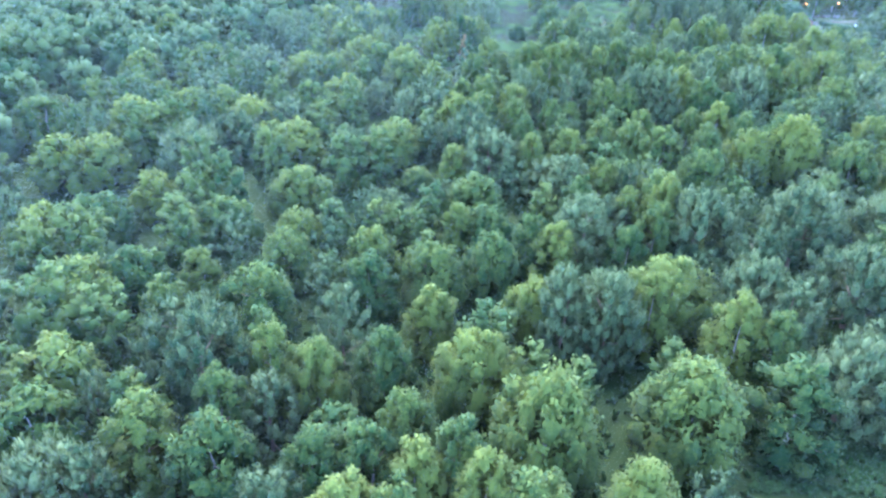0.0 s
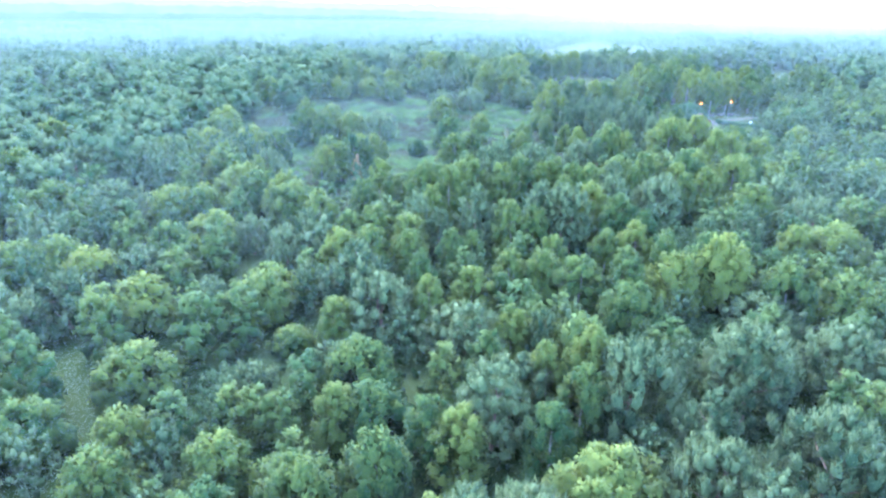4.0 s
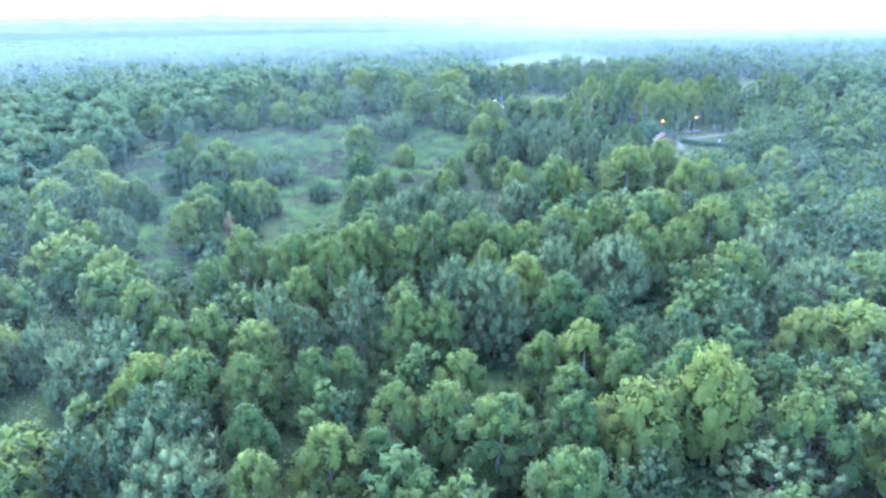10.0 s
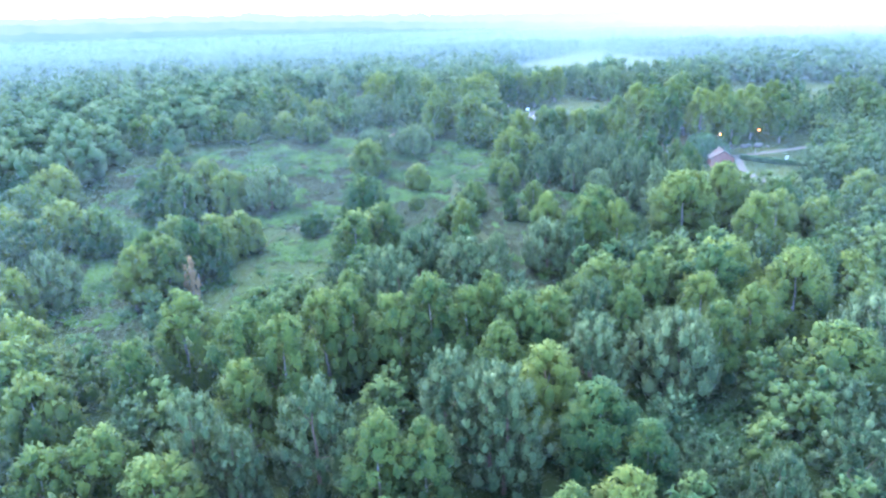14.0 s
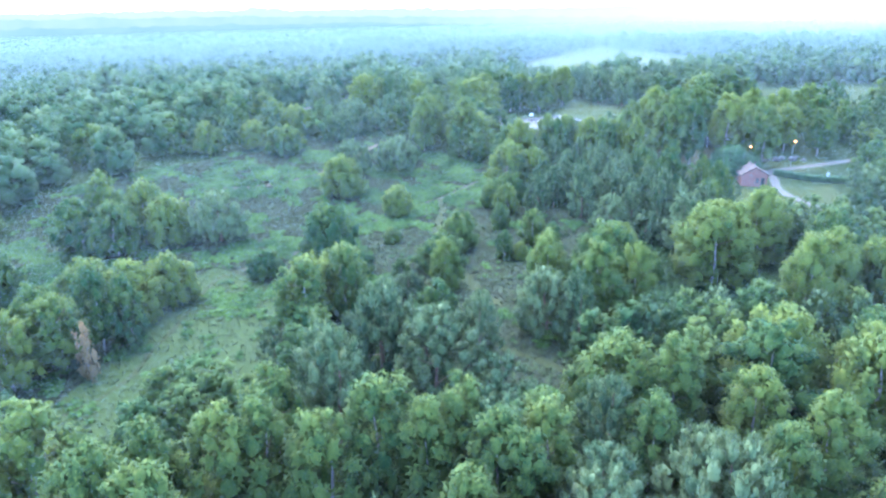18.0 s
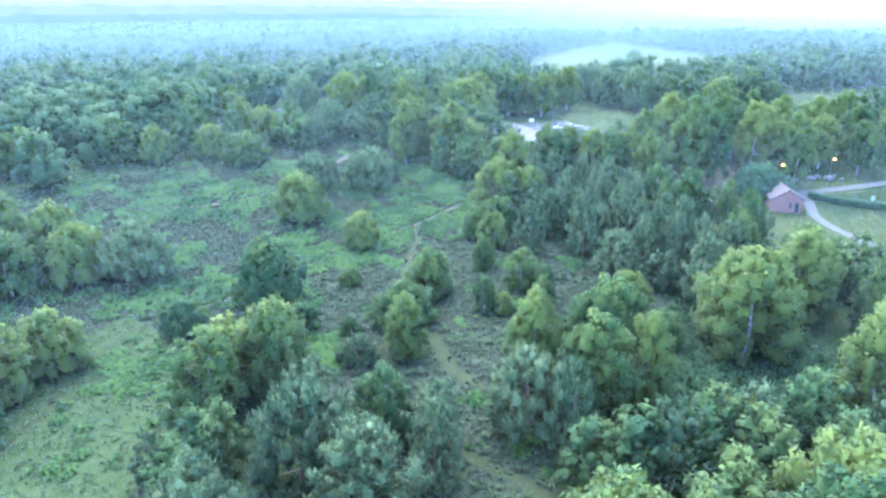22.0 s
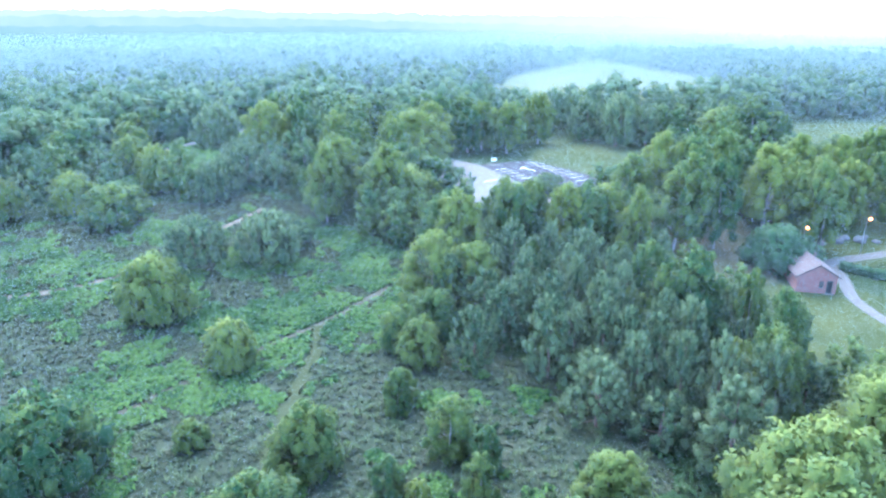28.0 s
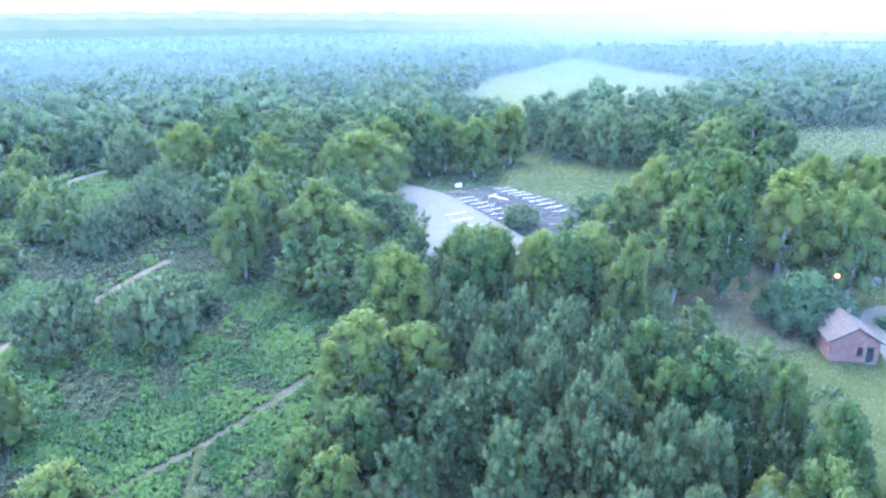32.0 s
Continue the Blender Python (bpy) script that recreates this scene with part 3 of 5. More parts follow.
plant('birch', 65.8, 158.2, 12.1, 3.8)
plant('birch', 71.2, 241.1, 9.5, 4.1)
plant('birch', 86.7, 156.7, 12.5, 6.0)
plant('birch', 17.3, 145.3, 14.2, 4.4)
plant('birch', -0.8, 70.8, 9.5, 4.8)
plant('birch', -8.6, 114.8, 7.7, 5.4)
plant('birch', -9.0, 76.0, 8.7, 4.3)
plant('pine', 18.5, 99.8, 7.6, 6.2)
plant('birch', -28.0, 181.0, 8.9, 4.9)
plant('birch', 51.1, 149.1, 12.4, 3.8)
plant('pine', 13.3, 61.0, 13.2, 3.7)
plant('birch', -20.1, 82.4, 7.1, 4.0)
plant('pine', 19.3, 95.4, 10.4, 4.1)
plant('pine', 27.8, 94.6, 9.7, 2.8)
plant('birch', 69.7, 145.4, 11.1, 3.5)
plant('pine', 42.2, 130.8, 13.8, 4.3)
plant('birch', 26.7, 68.2, 10.2, 6.0)
plant('pine', 76.3, 223.7, 10.6, 3.0)
plant('pine', 61.5, 101.7, 6.4, 5.8)
plant('birch', -29.3, 70.8, 7.8, 3.4)
plant('pine', 63.0, 146.8, 9.5, 5.6)
plant('birch', -4.1, 102.5, 4.0, 3.4)
plant('birch', 80.3, 122.8, 8.2, 3.8)
plant('birch', 21.5, 142.5, 14.6, 4.5)
plant('pine', 43.1, 262.6, 5.2, 5.5)
plant('pine', -8.3, 92.5, 5.1, 4.0)
plant('pine', 83.2, 225.7, 9.9, 2.6)
plant('pine', -10.4, 58.4, 11.8, 3.3)
plant('birch', 102.0, 222.2, 13.6, 2.8)
plant('birch', 5.8, 84.2, 7.5, 4.9)
plant('pine', 17.8, 58.7, 13.5, 3.8)
plant('birch', 31.3, 58.2, 12.1, 4.0)
plant('birch', 10.7, 64.9, 8.6, 3.9)
plant('tall_birch', 63.2, 280.5, 11.5, 5.9)
plant('pine', 79.4, 215.4, 8.1, 3.2)
plant('birch', 34.9, 56.4, 11.3, 3.5)
plant('pine', 18.3, 79.8, 12.4, 4.6)
plant('tall_birch', 78.0, 257.8, 12.7, 3.6)
plant('tall_birch', 82.6, 258.2, 13.0, 3.8)
plant('tall_birch', 87.4, 257.0, 13.2, 3.8)
plant('birch', -1.0, 61.4, 9.6, 3.6)
plant('birch', 39.4, 331.6, 8.4, 5.4)
plant('birch', 102.4, 229.0, 12.8, 2.5)
plant('pine', -41.7, 105.3, 9.4, 6.2)
plant('pine', 21.7, 86.0, 9.0, 5.7)
plant('pine', 64.6, 143.8, 11.2, 5.6)
plant('pine', 89.4, 208.2, 11.0, 4.2)
plant('birch', 31.7, 87.2, 11.4, 3.5)
plant('birch', -8.9, 110.2, 8.4, 5.4)
plant('pine', 34.8, 82.4, 12.3, 6.2)
plant('pine', 47.6, 81.5, 13.4, 5.2)
plant('birch', 97.2, 232.8, 13.6, 3.8)
plant('birch', 94.7, 181.8, 14.1, 4.8)
plant('birch', -27.1, 131.7, 8.5, 5.4)
plant('birch', -37.0, 69.3, 8.7, 4.8)
plant('pine', 51.6, 86.3, 11.2, 6.2)
plant('birch', 93.1, 238.1, 11.9, 4.1)
plant('birch', 23.1, 46.3, 12.4, 6.0)
plant('birch', 3.5, 52.1, 10.9, 4.9)
plant('pine', -22.6, 51.3, 12.9, 4.8)
plant('birch', -42.6, 91.4, 7.7, 4.4)
plant('birch', 105.3, 154.2, 3.8, 5.2)
plant('pine', 1.7, 98.3, 4.1, 4.0)
plant('birch', 20.0, 89.7, 10.0, 3.1)
plant('birch', -16.2, 51.9, 11.4, 3.5)
plant('tall_birch', 70.0, 250.9, 12.9, 4.2)
plant('birch', 26.3, 87.3, 9.5, 2.9)
plant('pine', 4.5, 111.8, 10.2, 6.2)
plant('birch', 43.8, 142.6, 11.8, 3.7)
plant('birch', 9.8, 44.1, 13.0, 5.8)
plant('pine', 53.2, 140.6, 12.5, 3.5)
plant('pine', -18.3, 119.2, 4.1, 2.8)
plant('birch', 64.4, 274.8, 9.1, 5.9)
plant('tall_birch', 97.3, 252.4, 14.7, 3.1)
plant('birch', 58.6, 108.8, 12.6, 5.7)
plant('tall_birch', 68.8, 281.1, 9.1, 5.9)
plant('pine', -15.2, 46.8, 9.6, 3.4)
plant('tall_birch', 91.0, 256.6, 13.1, 4.9)
plant('birch', 58.0, 111.6, 11.5, 6.2)
plant('tall_birch', 94.8, 257.2, 13.7, 4.1)
plant('birch', 89.0, 334.0, 8.5, 5.9)
plant('pine', -31.7, 47.5, 8.4, 2.4)
plant('park_birch', -0.1, 179.1, 10.2, 4.6)
plant('birch', 5.0, 190.4, 9.8, 4.2)
plant('tall_birch', 65.6, 315.8, 10.6, 5.9)
plant('tall_birch', 66.1, 325.7, 10.9, 5.9)
plant('birch', 67.1, 209.2, 5.0, 1.8)
plant('birch', 8.1, 275.3, 7.5, 4.7)
plant('pine', 31.1, 261.6, 5.0, 3.1)
plant('birch', 60.1, 220.1, 4.5, 1.9)
plant('birch', 61.9, 191.9, 10.4, 3.1)
plant('birch', 105.2, 211.0, 12.6, 4.6)
plant('pine', 85.2, 213.2, 6.0, 3.7)
plant('pine', 94.6, 218.6, 6.0, 3.7)
plant('pine', 80.1, 220.6, 6.0, 3.6)
plant('pine', 42.1, 194.5, 4.0, 2.5)
plant('pine', 65.5, 243.7, 8.9, 3.0)
plant('pine', 77.4, 238.9, 9.6, 2.5)
plant('pine', 82.5, 246.3, 10.8, 2.4)
plant('pine', 86.2, 242.9, 11.4, 2.7)
plant('pine', 78.8, 232.3, 9.6, 3.3)
plant('pine', 84.5, 230.8, 10.4, 3.0)
plant('pine', 87.8, 232.8, 11.1, 2.1)
plant('pine', 89.9, 225.6, 11.2, 2.3)
plant('pine', 92.2, 223.5, 11.5, 2.6)
plant('pine', 84.9, 222.9, 10.2, 2.4)
plant('pine', 87.4, 221.3, 10.5, 2.4)
plant('pine', 88.3, 217.0, 10.7, 2.6)
plant('pine', 95.7, 214.0, 11.9, 3.0)
plant('pine', 77.3, 247.4, 10.1, 2.7)
plant('pine', 67.4, 238.8, 8.7, 2.5)
plant('pine', 82.9, 235.8, 10.3, 2.1)
plant('pine', 71.2, 234.2, 8.8, 2.7)
plant('pine', 75.5, 233.2, 9.2, 2.6)
plant('pine', 92.1, 216.2, 11.3, 2.3)
plant('pine', 82.7, 239.0, 10.4, 2.2)
plant('pine', 87.7, 237.1, 11.3, 2.5)
plant('pine', 68.4, 225.0, 8.5, 2.6)
plant('pine', 83.8, 218.0, 9.9, 2.3)
plant('tall_birch', 69.1, 256.2, 11.2, 4.3)
plant('birch', 82.2, 267.6, 9.0, 5.6)
plant('birch', 90.6, 266.9, 9.0, 4.0)
plant('birch', 99.1, 270.7, 9.0, 5.6)
plant('birch', 60.7, 230.7, 6.0, 2.9)
plant('birch', 63.0, 227.6, 6.0, 3.0)
plant('birch', 107.2, 224.7, 5.0, 2.3)
plant('birch', 92.7, 231.7, 11.9, 2.5)
plant('tall_birch', 52.1, 279.7, 13.5, 5.1)
plant('tall_birch', 60.7, 272.2, 13.5, 5.1)
plant('tall_birch', 67.5, 303.5, 13.5, 7.1)
plant('tall_birch', 62.6, 295.1, 13.5, 4.2)
plant('tall_birch', 55.4, 298.3, 12.0, 4.9)
plant('tall_birch', 43.1, 310.5, 13.5, 3.6)
plant('tall_birch', 35.9, 311.7, 13.5, 5.6)
plant('tall_birch', 85.0, 321.5, 12.5, 4.6)
plant('tall_birch', 51.1, 301.1, 13.5, 3.9)
plant('tall_birch', 50.4, 272.1, 13.5, 3.9)
plant('tall_birch', 72.1, 314.3, 13.5, 4.9)
plant('park_birch', 110.6, 276.6, 16.6, 5.3)
plant('park_birch', 115.5, 273.7, 16.6, 5.3)
plant('park_birch', 123.9, 277.9, 16.6, 4.0)
plant('park_birch', 128.8, 270.7, 16.6, 6.7)
plant('park_birch', 133.4, 262.3, 16.6, 5.4)
plant('park_birch', 104.1, 273.1, 13.6, 4.6)
plant('park_birch', 144.6, 320.7, 10.0, 5.8)
plant('park_birch', 157.0, 326.0, 10.0, 5.8)
plant('pine', 125.2, 339.2, 11.0, 6.8)
plant('pine', 30.6, 284.8, 7.0, 4.3)
plant('pine', 33.0, 300.5, 8.0, 4.8)
plant('pine', 150.5, 297.9, 8.0, 5.0)
plant('pine', 160.1, 296.8, 8.0, 5.0)
plant('pine', 151.1, 290.5, 8.0, 5.0)
plant('pine', 22.8, 322.1, 11.0, 5.6)
plant('birch', 5.0, 315.1, 8.0, 5.0)
plant('birch', 1.8, 329.3, 8.0, 5.0)
plant('birch', 10.2, 299.4, 8.0, 5.0)
plant('birch', 4.9, 335.4, 8.0, 5.0)
plant('pine', 32.0, 164.5, 12.4, 4.6)
plant('pine', 25.3, 176.4, 6.0, 2.1)
plant('pine', 57.7, 153.2, 11.5, 3.5)
plant('pine', 47.4, 150.2, 12.4, 3.5)
plant('pine', 61.9, 176.3, 11.0, 2.5)
plant('birch', 45.0, 180.0, 9.0, 3.4)
plant('birch', 28.5, 191.1, 8.7, 4.9)
plant('birch', 47.6, 203.3, 6.2, 4.3)
plant('birch', 72.2, 184.7, 11.2, 3.3)
plant('birch', 104.5, 190.3, 12.5, 5.0)
plant('birch', 77.2, 180.5, 4.0, 2.5)
plant('birch', 81.3, 180.7, 4.0, 2.5)
plant('birch', -3.4, 196.4, 8.0, 5.0)
plant('birch', -12.2, 217.0, 10.8, 4.6)
plant('birch', -5.9, 216.4, 9.9, 4.8)
plant('birch', 2.0, 218.9, 9.8, 4.8)
plant('birch', -3.9, 225.2, 10.6, 4.7)
plant('birch', 41.4, 150.3, 12.6, 3.9)
plant('birch', 32.8, 149.4, 12.8, 4.0)
plant('birch', 16.3, 157.8, 9.2, 3.9)
plant('birch', 19.6, 149.7, 12.7, 3.9)
plant('birch', 48.7, 145.8, 12.2, 3.8)
plant('birch', 71.4, 153.5, 11.3, 3.8)
plant('birch', 14.6, 170.6, 5.0, 3.1)
plant('birch', 75.7, 148.9, 11.3, 3.8)
plant('birch', 60.7, 150.4, 11.3, 3.5)
plant('birch', 95.6, 231.1, 12.6, 4.2)
plant('birch', 104.6, 224.9, 12.0, 2.9)
plant('birch', 97.7, 215.4, 11.4, 3.3)
plant('birch', 99.4, 219.0, 11.4, 3.8)
plant('birch', 65.7, 240.8, 10.7, 4.6)
plant('birch', 79.6, 255.6, 12.3, 4.2)
plant('birch', 41.8, 228.0, 6.5, 3.4)
plant('dead_birch', 4.0, 176.8, 8.0, 1.7)
plant('birch', -3.5, 182.0, 10.8, 3.6)
plant('birch', 6.0, 184.6, 10.2, 3.0)
plant('park_birch', -3.6, 175.2, 10.3, 3.4)
plant('pine', 54.3, 144.1, 11.7, 4.1)
plant('pine', -16.6, 177.8, 9.4, 4.5)
plant('pine', -4.3, 133.2, 9.4, 3.8)
plant('birch', 3.1, 129.7, 10.5, 3.9)
plant('birch', 12.8, 126.4, 10.8, 4.4)
plant('birch', 47.2, 137.3, 11.9, 4.6)
plant('birch', 53.4, 126.1, 10.5, 3.3)
plant('birch', 89.3, 161.5, 11.6, 4.9)
plant('birch', 101.1, 166.2, 9.8, 5.3)
plant('birch', 81.0, 140.0, 10.6, 6.2)
plant('birch', 18.2, 138.3, 12.1, 3.8)
plant('birch', -2.7, 141.4, 10.4, 4.6)
plant('birch', 49.9, 120.7, 10.2, 3.8)
plant('birch', 12.4, 120.2, 10.2, 3.6)
plant('birch', -34.1, 227.4, 9.8, 5.9)
plant('birch', -35.0, 215.2, 9.6, 5.9)
plant('birch', -34.0, 200.8, 9.4, 5.9)
plant('birch', -24.0, 202.9, 9.5, 5.9)
plant('birch', -16.6, 198.6, 9.5, 4.5)
plant('birch', -15.4, 158.6, 9.5, 5.7)
plant('birch', -9.8, 154.8, 10.1, 4.7)
plant('birch', 6.3, 122.0, 10.2, 4.7)
plant('birch', 1.5, 123.0, 9.8, 4.6)
plant('birch', 112.8, 191.6, 11.6, 5.6)
plant('birch', 138.8, 214.0, 9.5, 5.9)
plant('pine', -41.4, 193.6, 9.3, 5.9)
plant('pine', 91.2, 148.2, 10.7, 6.2)
plant('birch', 1.5, 102.0, 8.5, 3.3)
plant('birch', 14.0, 105.5, 9.3, 3.3)
plant('birch', 32.2, 112.7, 9.3, 4.1)
plant('birch', 41.3, 100.7, 9.7, 4.9)
plant('birch', 44.6, 108.3, 9.5, 3.6)
plant('birch', 51.6, 108.6, 10.0, 5.1)
plant('birch', 87.1, 121.5, 8.9, 6.2)
plant('birch', 104.0, 140.6, 8.4, 6.2)
plant('birch', 66.3, 104.0, 10.0, 4.6)
plant('birch', 74.1, 101.3, 9.4, 5.1)
plant('birch', -20.2, 137.0, 8.3, 5.8)
plant('birch', -8.3, 148.7, 10.0, 6.2)
plant('birch', -25.6, 151.8, 9.0, 4.4)
plant('birch', 23.9, 96.0, 9.6, 3.3)
plant('birch', 80.5, 164.3, 11.9, 6.2)
plant('birch', 94.7, 166.2, 11.1, 5.6)
plant('birch', 131.6, 188.8, 9.5, 5.9)
plant('birch', 133.4, 173.0, 9.5, 5.9)
plant('birch', 110.5, 200.8, 12.4, 5.5)
plant('birch', 151.3, 208.8, 9.5, 5.9)
plant('birch', 52.7, 115.6, 10.1, 3.5)
plant('pine', 62.6, 86.5, 10.5, 5.9)
plant('pine', 39.8, 74.0, 11.5, 3.5)
plant('pine', 50.2, 69.2, 11.7, 6.2)
plant('pine', 37.2, 67.7, 11.3, 5.0)
plant('pine', 39.3, 62.3, 11.3, 4.0)
plant('pine', 13.7, 64.2, 11.2, 3.1)
plant('pine', -15.8, 108.8, 8.0, 4.2)
plant('pine', -36.0, 111.8, 9.0, 6.0)
plant('pine', -29.1, 121.2, 8.2, 6.2)
plant('pine', -42.6, 153.5, 9.4, 6.2)
plant('pine', 92.1, 135.7, 9.4, 6.2)
plant('pine', -60.4, 181.9, 9.5, 5.9)
plant('birch', -30.5, 83.8, 8.0, 5.2)
plant('birch', -20.1, 74.7, 8.3, 4.4)
plant('birch', 2.0, 82.9, 8.6, 3.2)
plant('birch', 11.7, 78.1, 9.9, 3.4)
plant('birch', 14.8, 75.4, 10.3, 3.8)
plant('birch', 6.6, 73.1, 9.8, 4.4)
plant('birch', 32.2, 91.4, 10.3, 5.2)
plant('birch', 23.7, 63.1, 11.5, 3.6)
plant('birch', 5.1, 91.8, 8.4, 5.5)
plant('birch', -25.5, 111.1, 8.1, 6.2)
plant('birch', -41.7, 124.7, 9.0, 6.0)
plant('birch', -47.1, 122.0, 9.3, 5.9)
plant('birch', -36.1, 120.4, 8.7, 5.7)
plant('birch', -21.9, 93.8, 7.7, 5.7)
plant('birch', 23.7, 74.9, 10.7, 3.3)
plant('birch', 28.7, 80.4, 10.7, 3.3)
plant('birch', -19.9, 164.6, 9.4, 6.2)
plant('birch', -31.3, 150.3, 9.1, 6.2)
plant('birch', -54.2, 154.2, 9.5, 6.2)
plant('birch', -73.0, 182.7, 9.5, 5.9)
plant('birch', -48.3, 239.4, 9.5, 5.9)
plant('birch', -78.2, 214.2, 9.5, 5.9)
plant('birch', -67.3, 220.9, 9.5, 5.9)
plant('pine', -25.6, 57.0, 10.5, 6.2)
plant('pine', -12.6, 34.8, 10.3, 4.0)
plant('pine', -31.1, 37.4, 9.7, 4.3)
plant('pine', -27.6, 37.3, 10.0, 3.1)
plant('pine', 18.4, 62.8, 11.5, 5.1)
plant('pine', 41.0, 52.4, 11.3, 5.7)
plant('birch', -9.7, 39.2, 10.6, 3.8)
plant('birch', -5.8, 39.8, 10.8, 3.8)
plant('birch', 2.2, 39.7, 11.5, 3.6)
plant('birch', -1.2, 37.8, 11.1, 3.4)
plant('birch', -24.9, 42.6, 10.4, 4.2)
plant('birch', -35.1, 43.7, 9.6, 4.7)
plant('birch', -18.0, 40.1, 10.6, 4.7)
plant('birch', -52.3, 78.5, 8.7, 5.7)
plant('birch', -20.0, 63.9, 10.1, 5.2)
plant('birch', -8.5, 67.6, 9.8, 3.9)
plant('birch', -30.7, 62.3, 9.3, 3.4)
plant('birch', -42.5, 66.1, 8.7, 6.0)
plant('birch', -36.3, 50.7, 9.6, 5.5)
plant('birch', -5.1, 52.0, 10.8, 3.3)
plant('birch', -11.2, 50.2, 10.9, 3.5)
plant('birch', -19.3, 45.9, 10.8, 3.5)
plant('birch', -2.5, 43.6, 11.0, 3.4)
plant('birch', -6.8, 34.4, 10.5, 4.2)
plant('birch', -2.7, 34.3, 10.9, 3.4)
plant('birch', 7.4, 34.3, 11.8, 4.1)
plant('birch', 3.8, 36.4, 11.6, 3.6)
plant('birch', 15.7, 35.5, 12.0, 3.7)
plant('birch', -60.5, 99.4, 9.1, 6.2)
plant('birch', -53.8, 100.5, 8.9, 6.0)
plant('birch', -47.0, 82.7, 8.3, 5.7)
plant('birch', 33.7, 48.3, 11.6, 4.8)
plant('birch', -56.0, 116.7, 9.4, 6.2)
plant('birch', -71.1, 115.1, 9.5, 6.2)
plant('birch', -65.5, 145.8, 9.5, 6.2)


# tall birches shading the ground behind the drive
for x, y, h, r in ((139, 271, 14, 4.4), (146, 272, 13, 4.8), (153, 268.5, 12.5, 4.6), (149, 280, 14, 5.0), (141, 282, 13.5, 4.6), (157, 277, 13, 4.8), (160, 286, 13, 5.0)):
    plant("park_birch", x, y, h, r)

# young pines closing up the plantation
rng = np.random.default_rng(11)
for gx in np.arange(64, 106, 3.3):
    for gy in np.arange(213, 264, 3.3):
        x, y = gx + rng.uniform(-1.1, 1.1), gy + rng.uniform(-1.1, 1.1)
        if PLANTATION(x, y) and min(math.hypot(x - a, y - b) - 0.55 * r for a, b, r in PLANTED) > 1.0:
            plant("pine" if rng.random() < 0.75 else "birch", x, y, rng.uniform(6.5, 8.6), rng.uniform(1.8, 2.5))


# ---- the rest of the wood, past what can be counted ----
def wider(corners, metres):
    """The same outline, pushed outwards."""
    cx, cy = np.mean(corners, 0)
    return [(cx + (x - cx) * (1 + metres / math.hypot(x - cx, y - cy)), cy + (y - cy) * (1 + metres / math.hypot(x - cx, y - cy))) for x, y in corners]


OPEN = [HEATH, HEATH_GRASS, GAP, wider(CP_PALE, 4), wider(CP_DARK, 4),
        [(90, 309), (103, 333), (113, 332), (130, 313), (114, 288), (106, 290)],
        [(104, 263), (111, 233), (112, 222), (126, 218), (146, 236), (146, 246), (164, 258), (164, 290), (125, 290), (106, 278)],
        [(90, 405), (134, 524), (222, 662), (232, 534), (242, 470), (205, 425), (165, 378), (115, 378)],
        [(138, 302), (179, 355), (240, 350), (220, 300), (182, 296)],
        [(-21, 88), (-21, 100), (-10, 100), (-9, 88)], [(25, 34), (33, 54), (46, 57), (58, 52), (54, 30)],
        [(-16, 168), (-24, 206), (-34, 248), (-14, 244), (-10, 212), (-4, 172)],
        [(0, 300), (7, 317), (20, 347), (28, 364), (34, 360), (22, 330), (8, 305)], [(63, 200), (61, 165), (45, 161), (44, 200)],
        [(8, 286), (2, 308), (12, 330), (22, 352), (30, 350), (33, 325), (38, 305), (40, 286)]]


def wave(x, y, s, o=0.0):
    """A smooth uneven pattern over the land, about -1 to 1, with no lasting direction."""
    total = 0.0
    for k in range(5):
        a = o + 1.3 * k
        u, v = (x * math.cos(a) + y * math.sin(a)) / s, (y * math.cos(a * 1.7) - x * math.sin(a * 1.7)) / s
        total = total + np.sin(u * (1 + 0.37 * k) + 2 * o + k + 0.8 * np.sin(v * 0.7 + k)) * (1 - 0.12 * k)
    return total / 2.2


def template(form, lobes, n, leaf, count, seed, heart=0.62):
    return [crown(np.random.default_rng(seed + k), form, lobes, n, leaf, heart)[0] for k in range(count)]


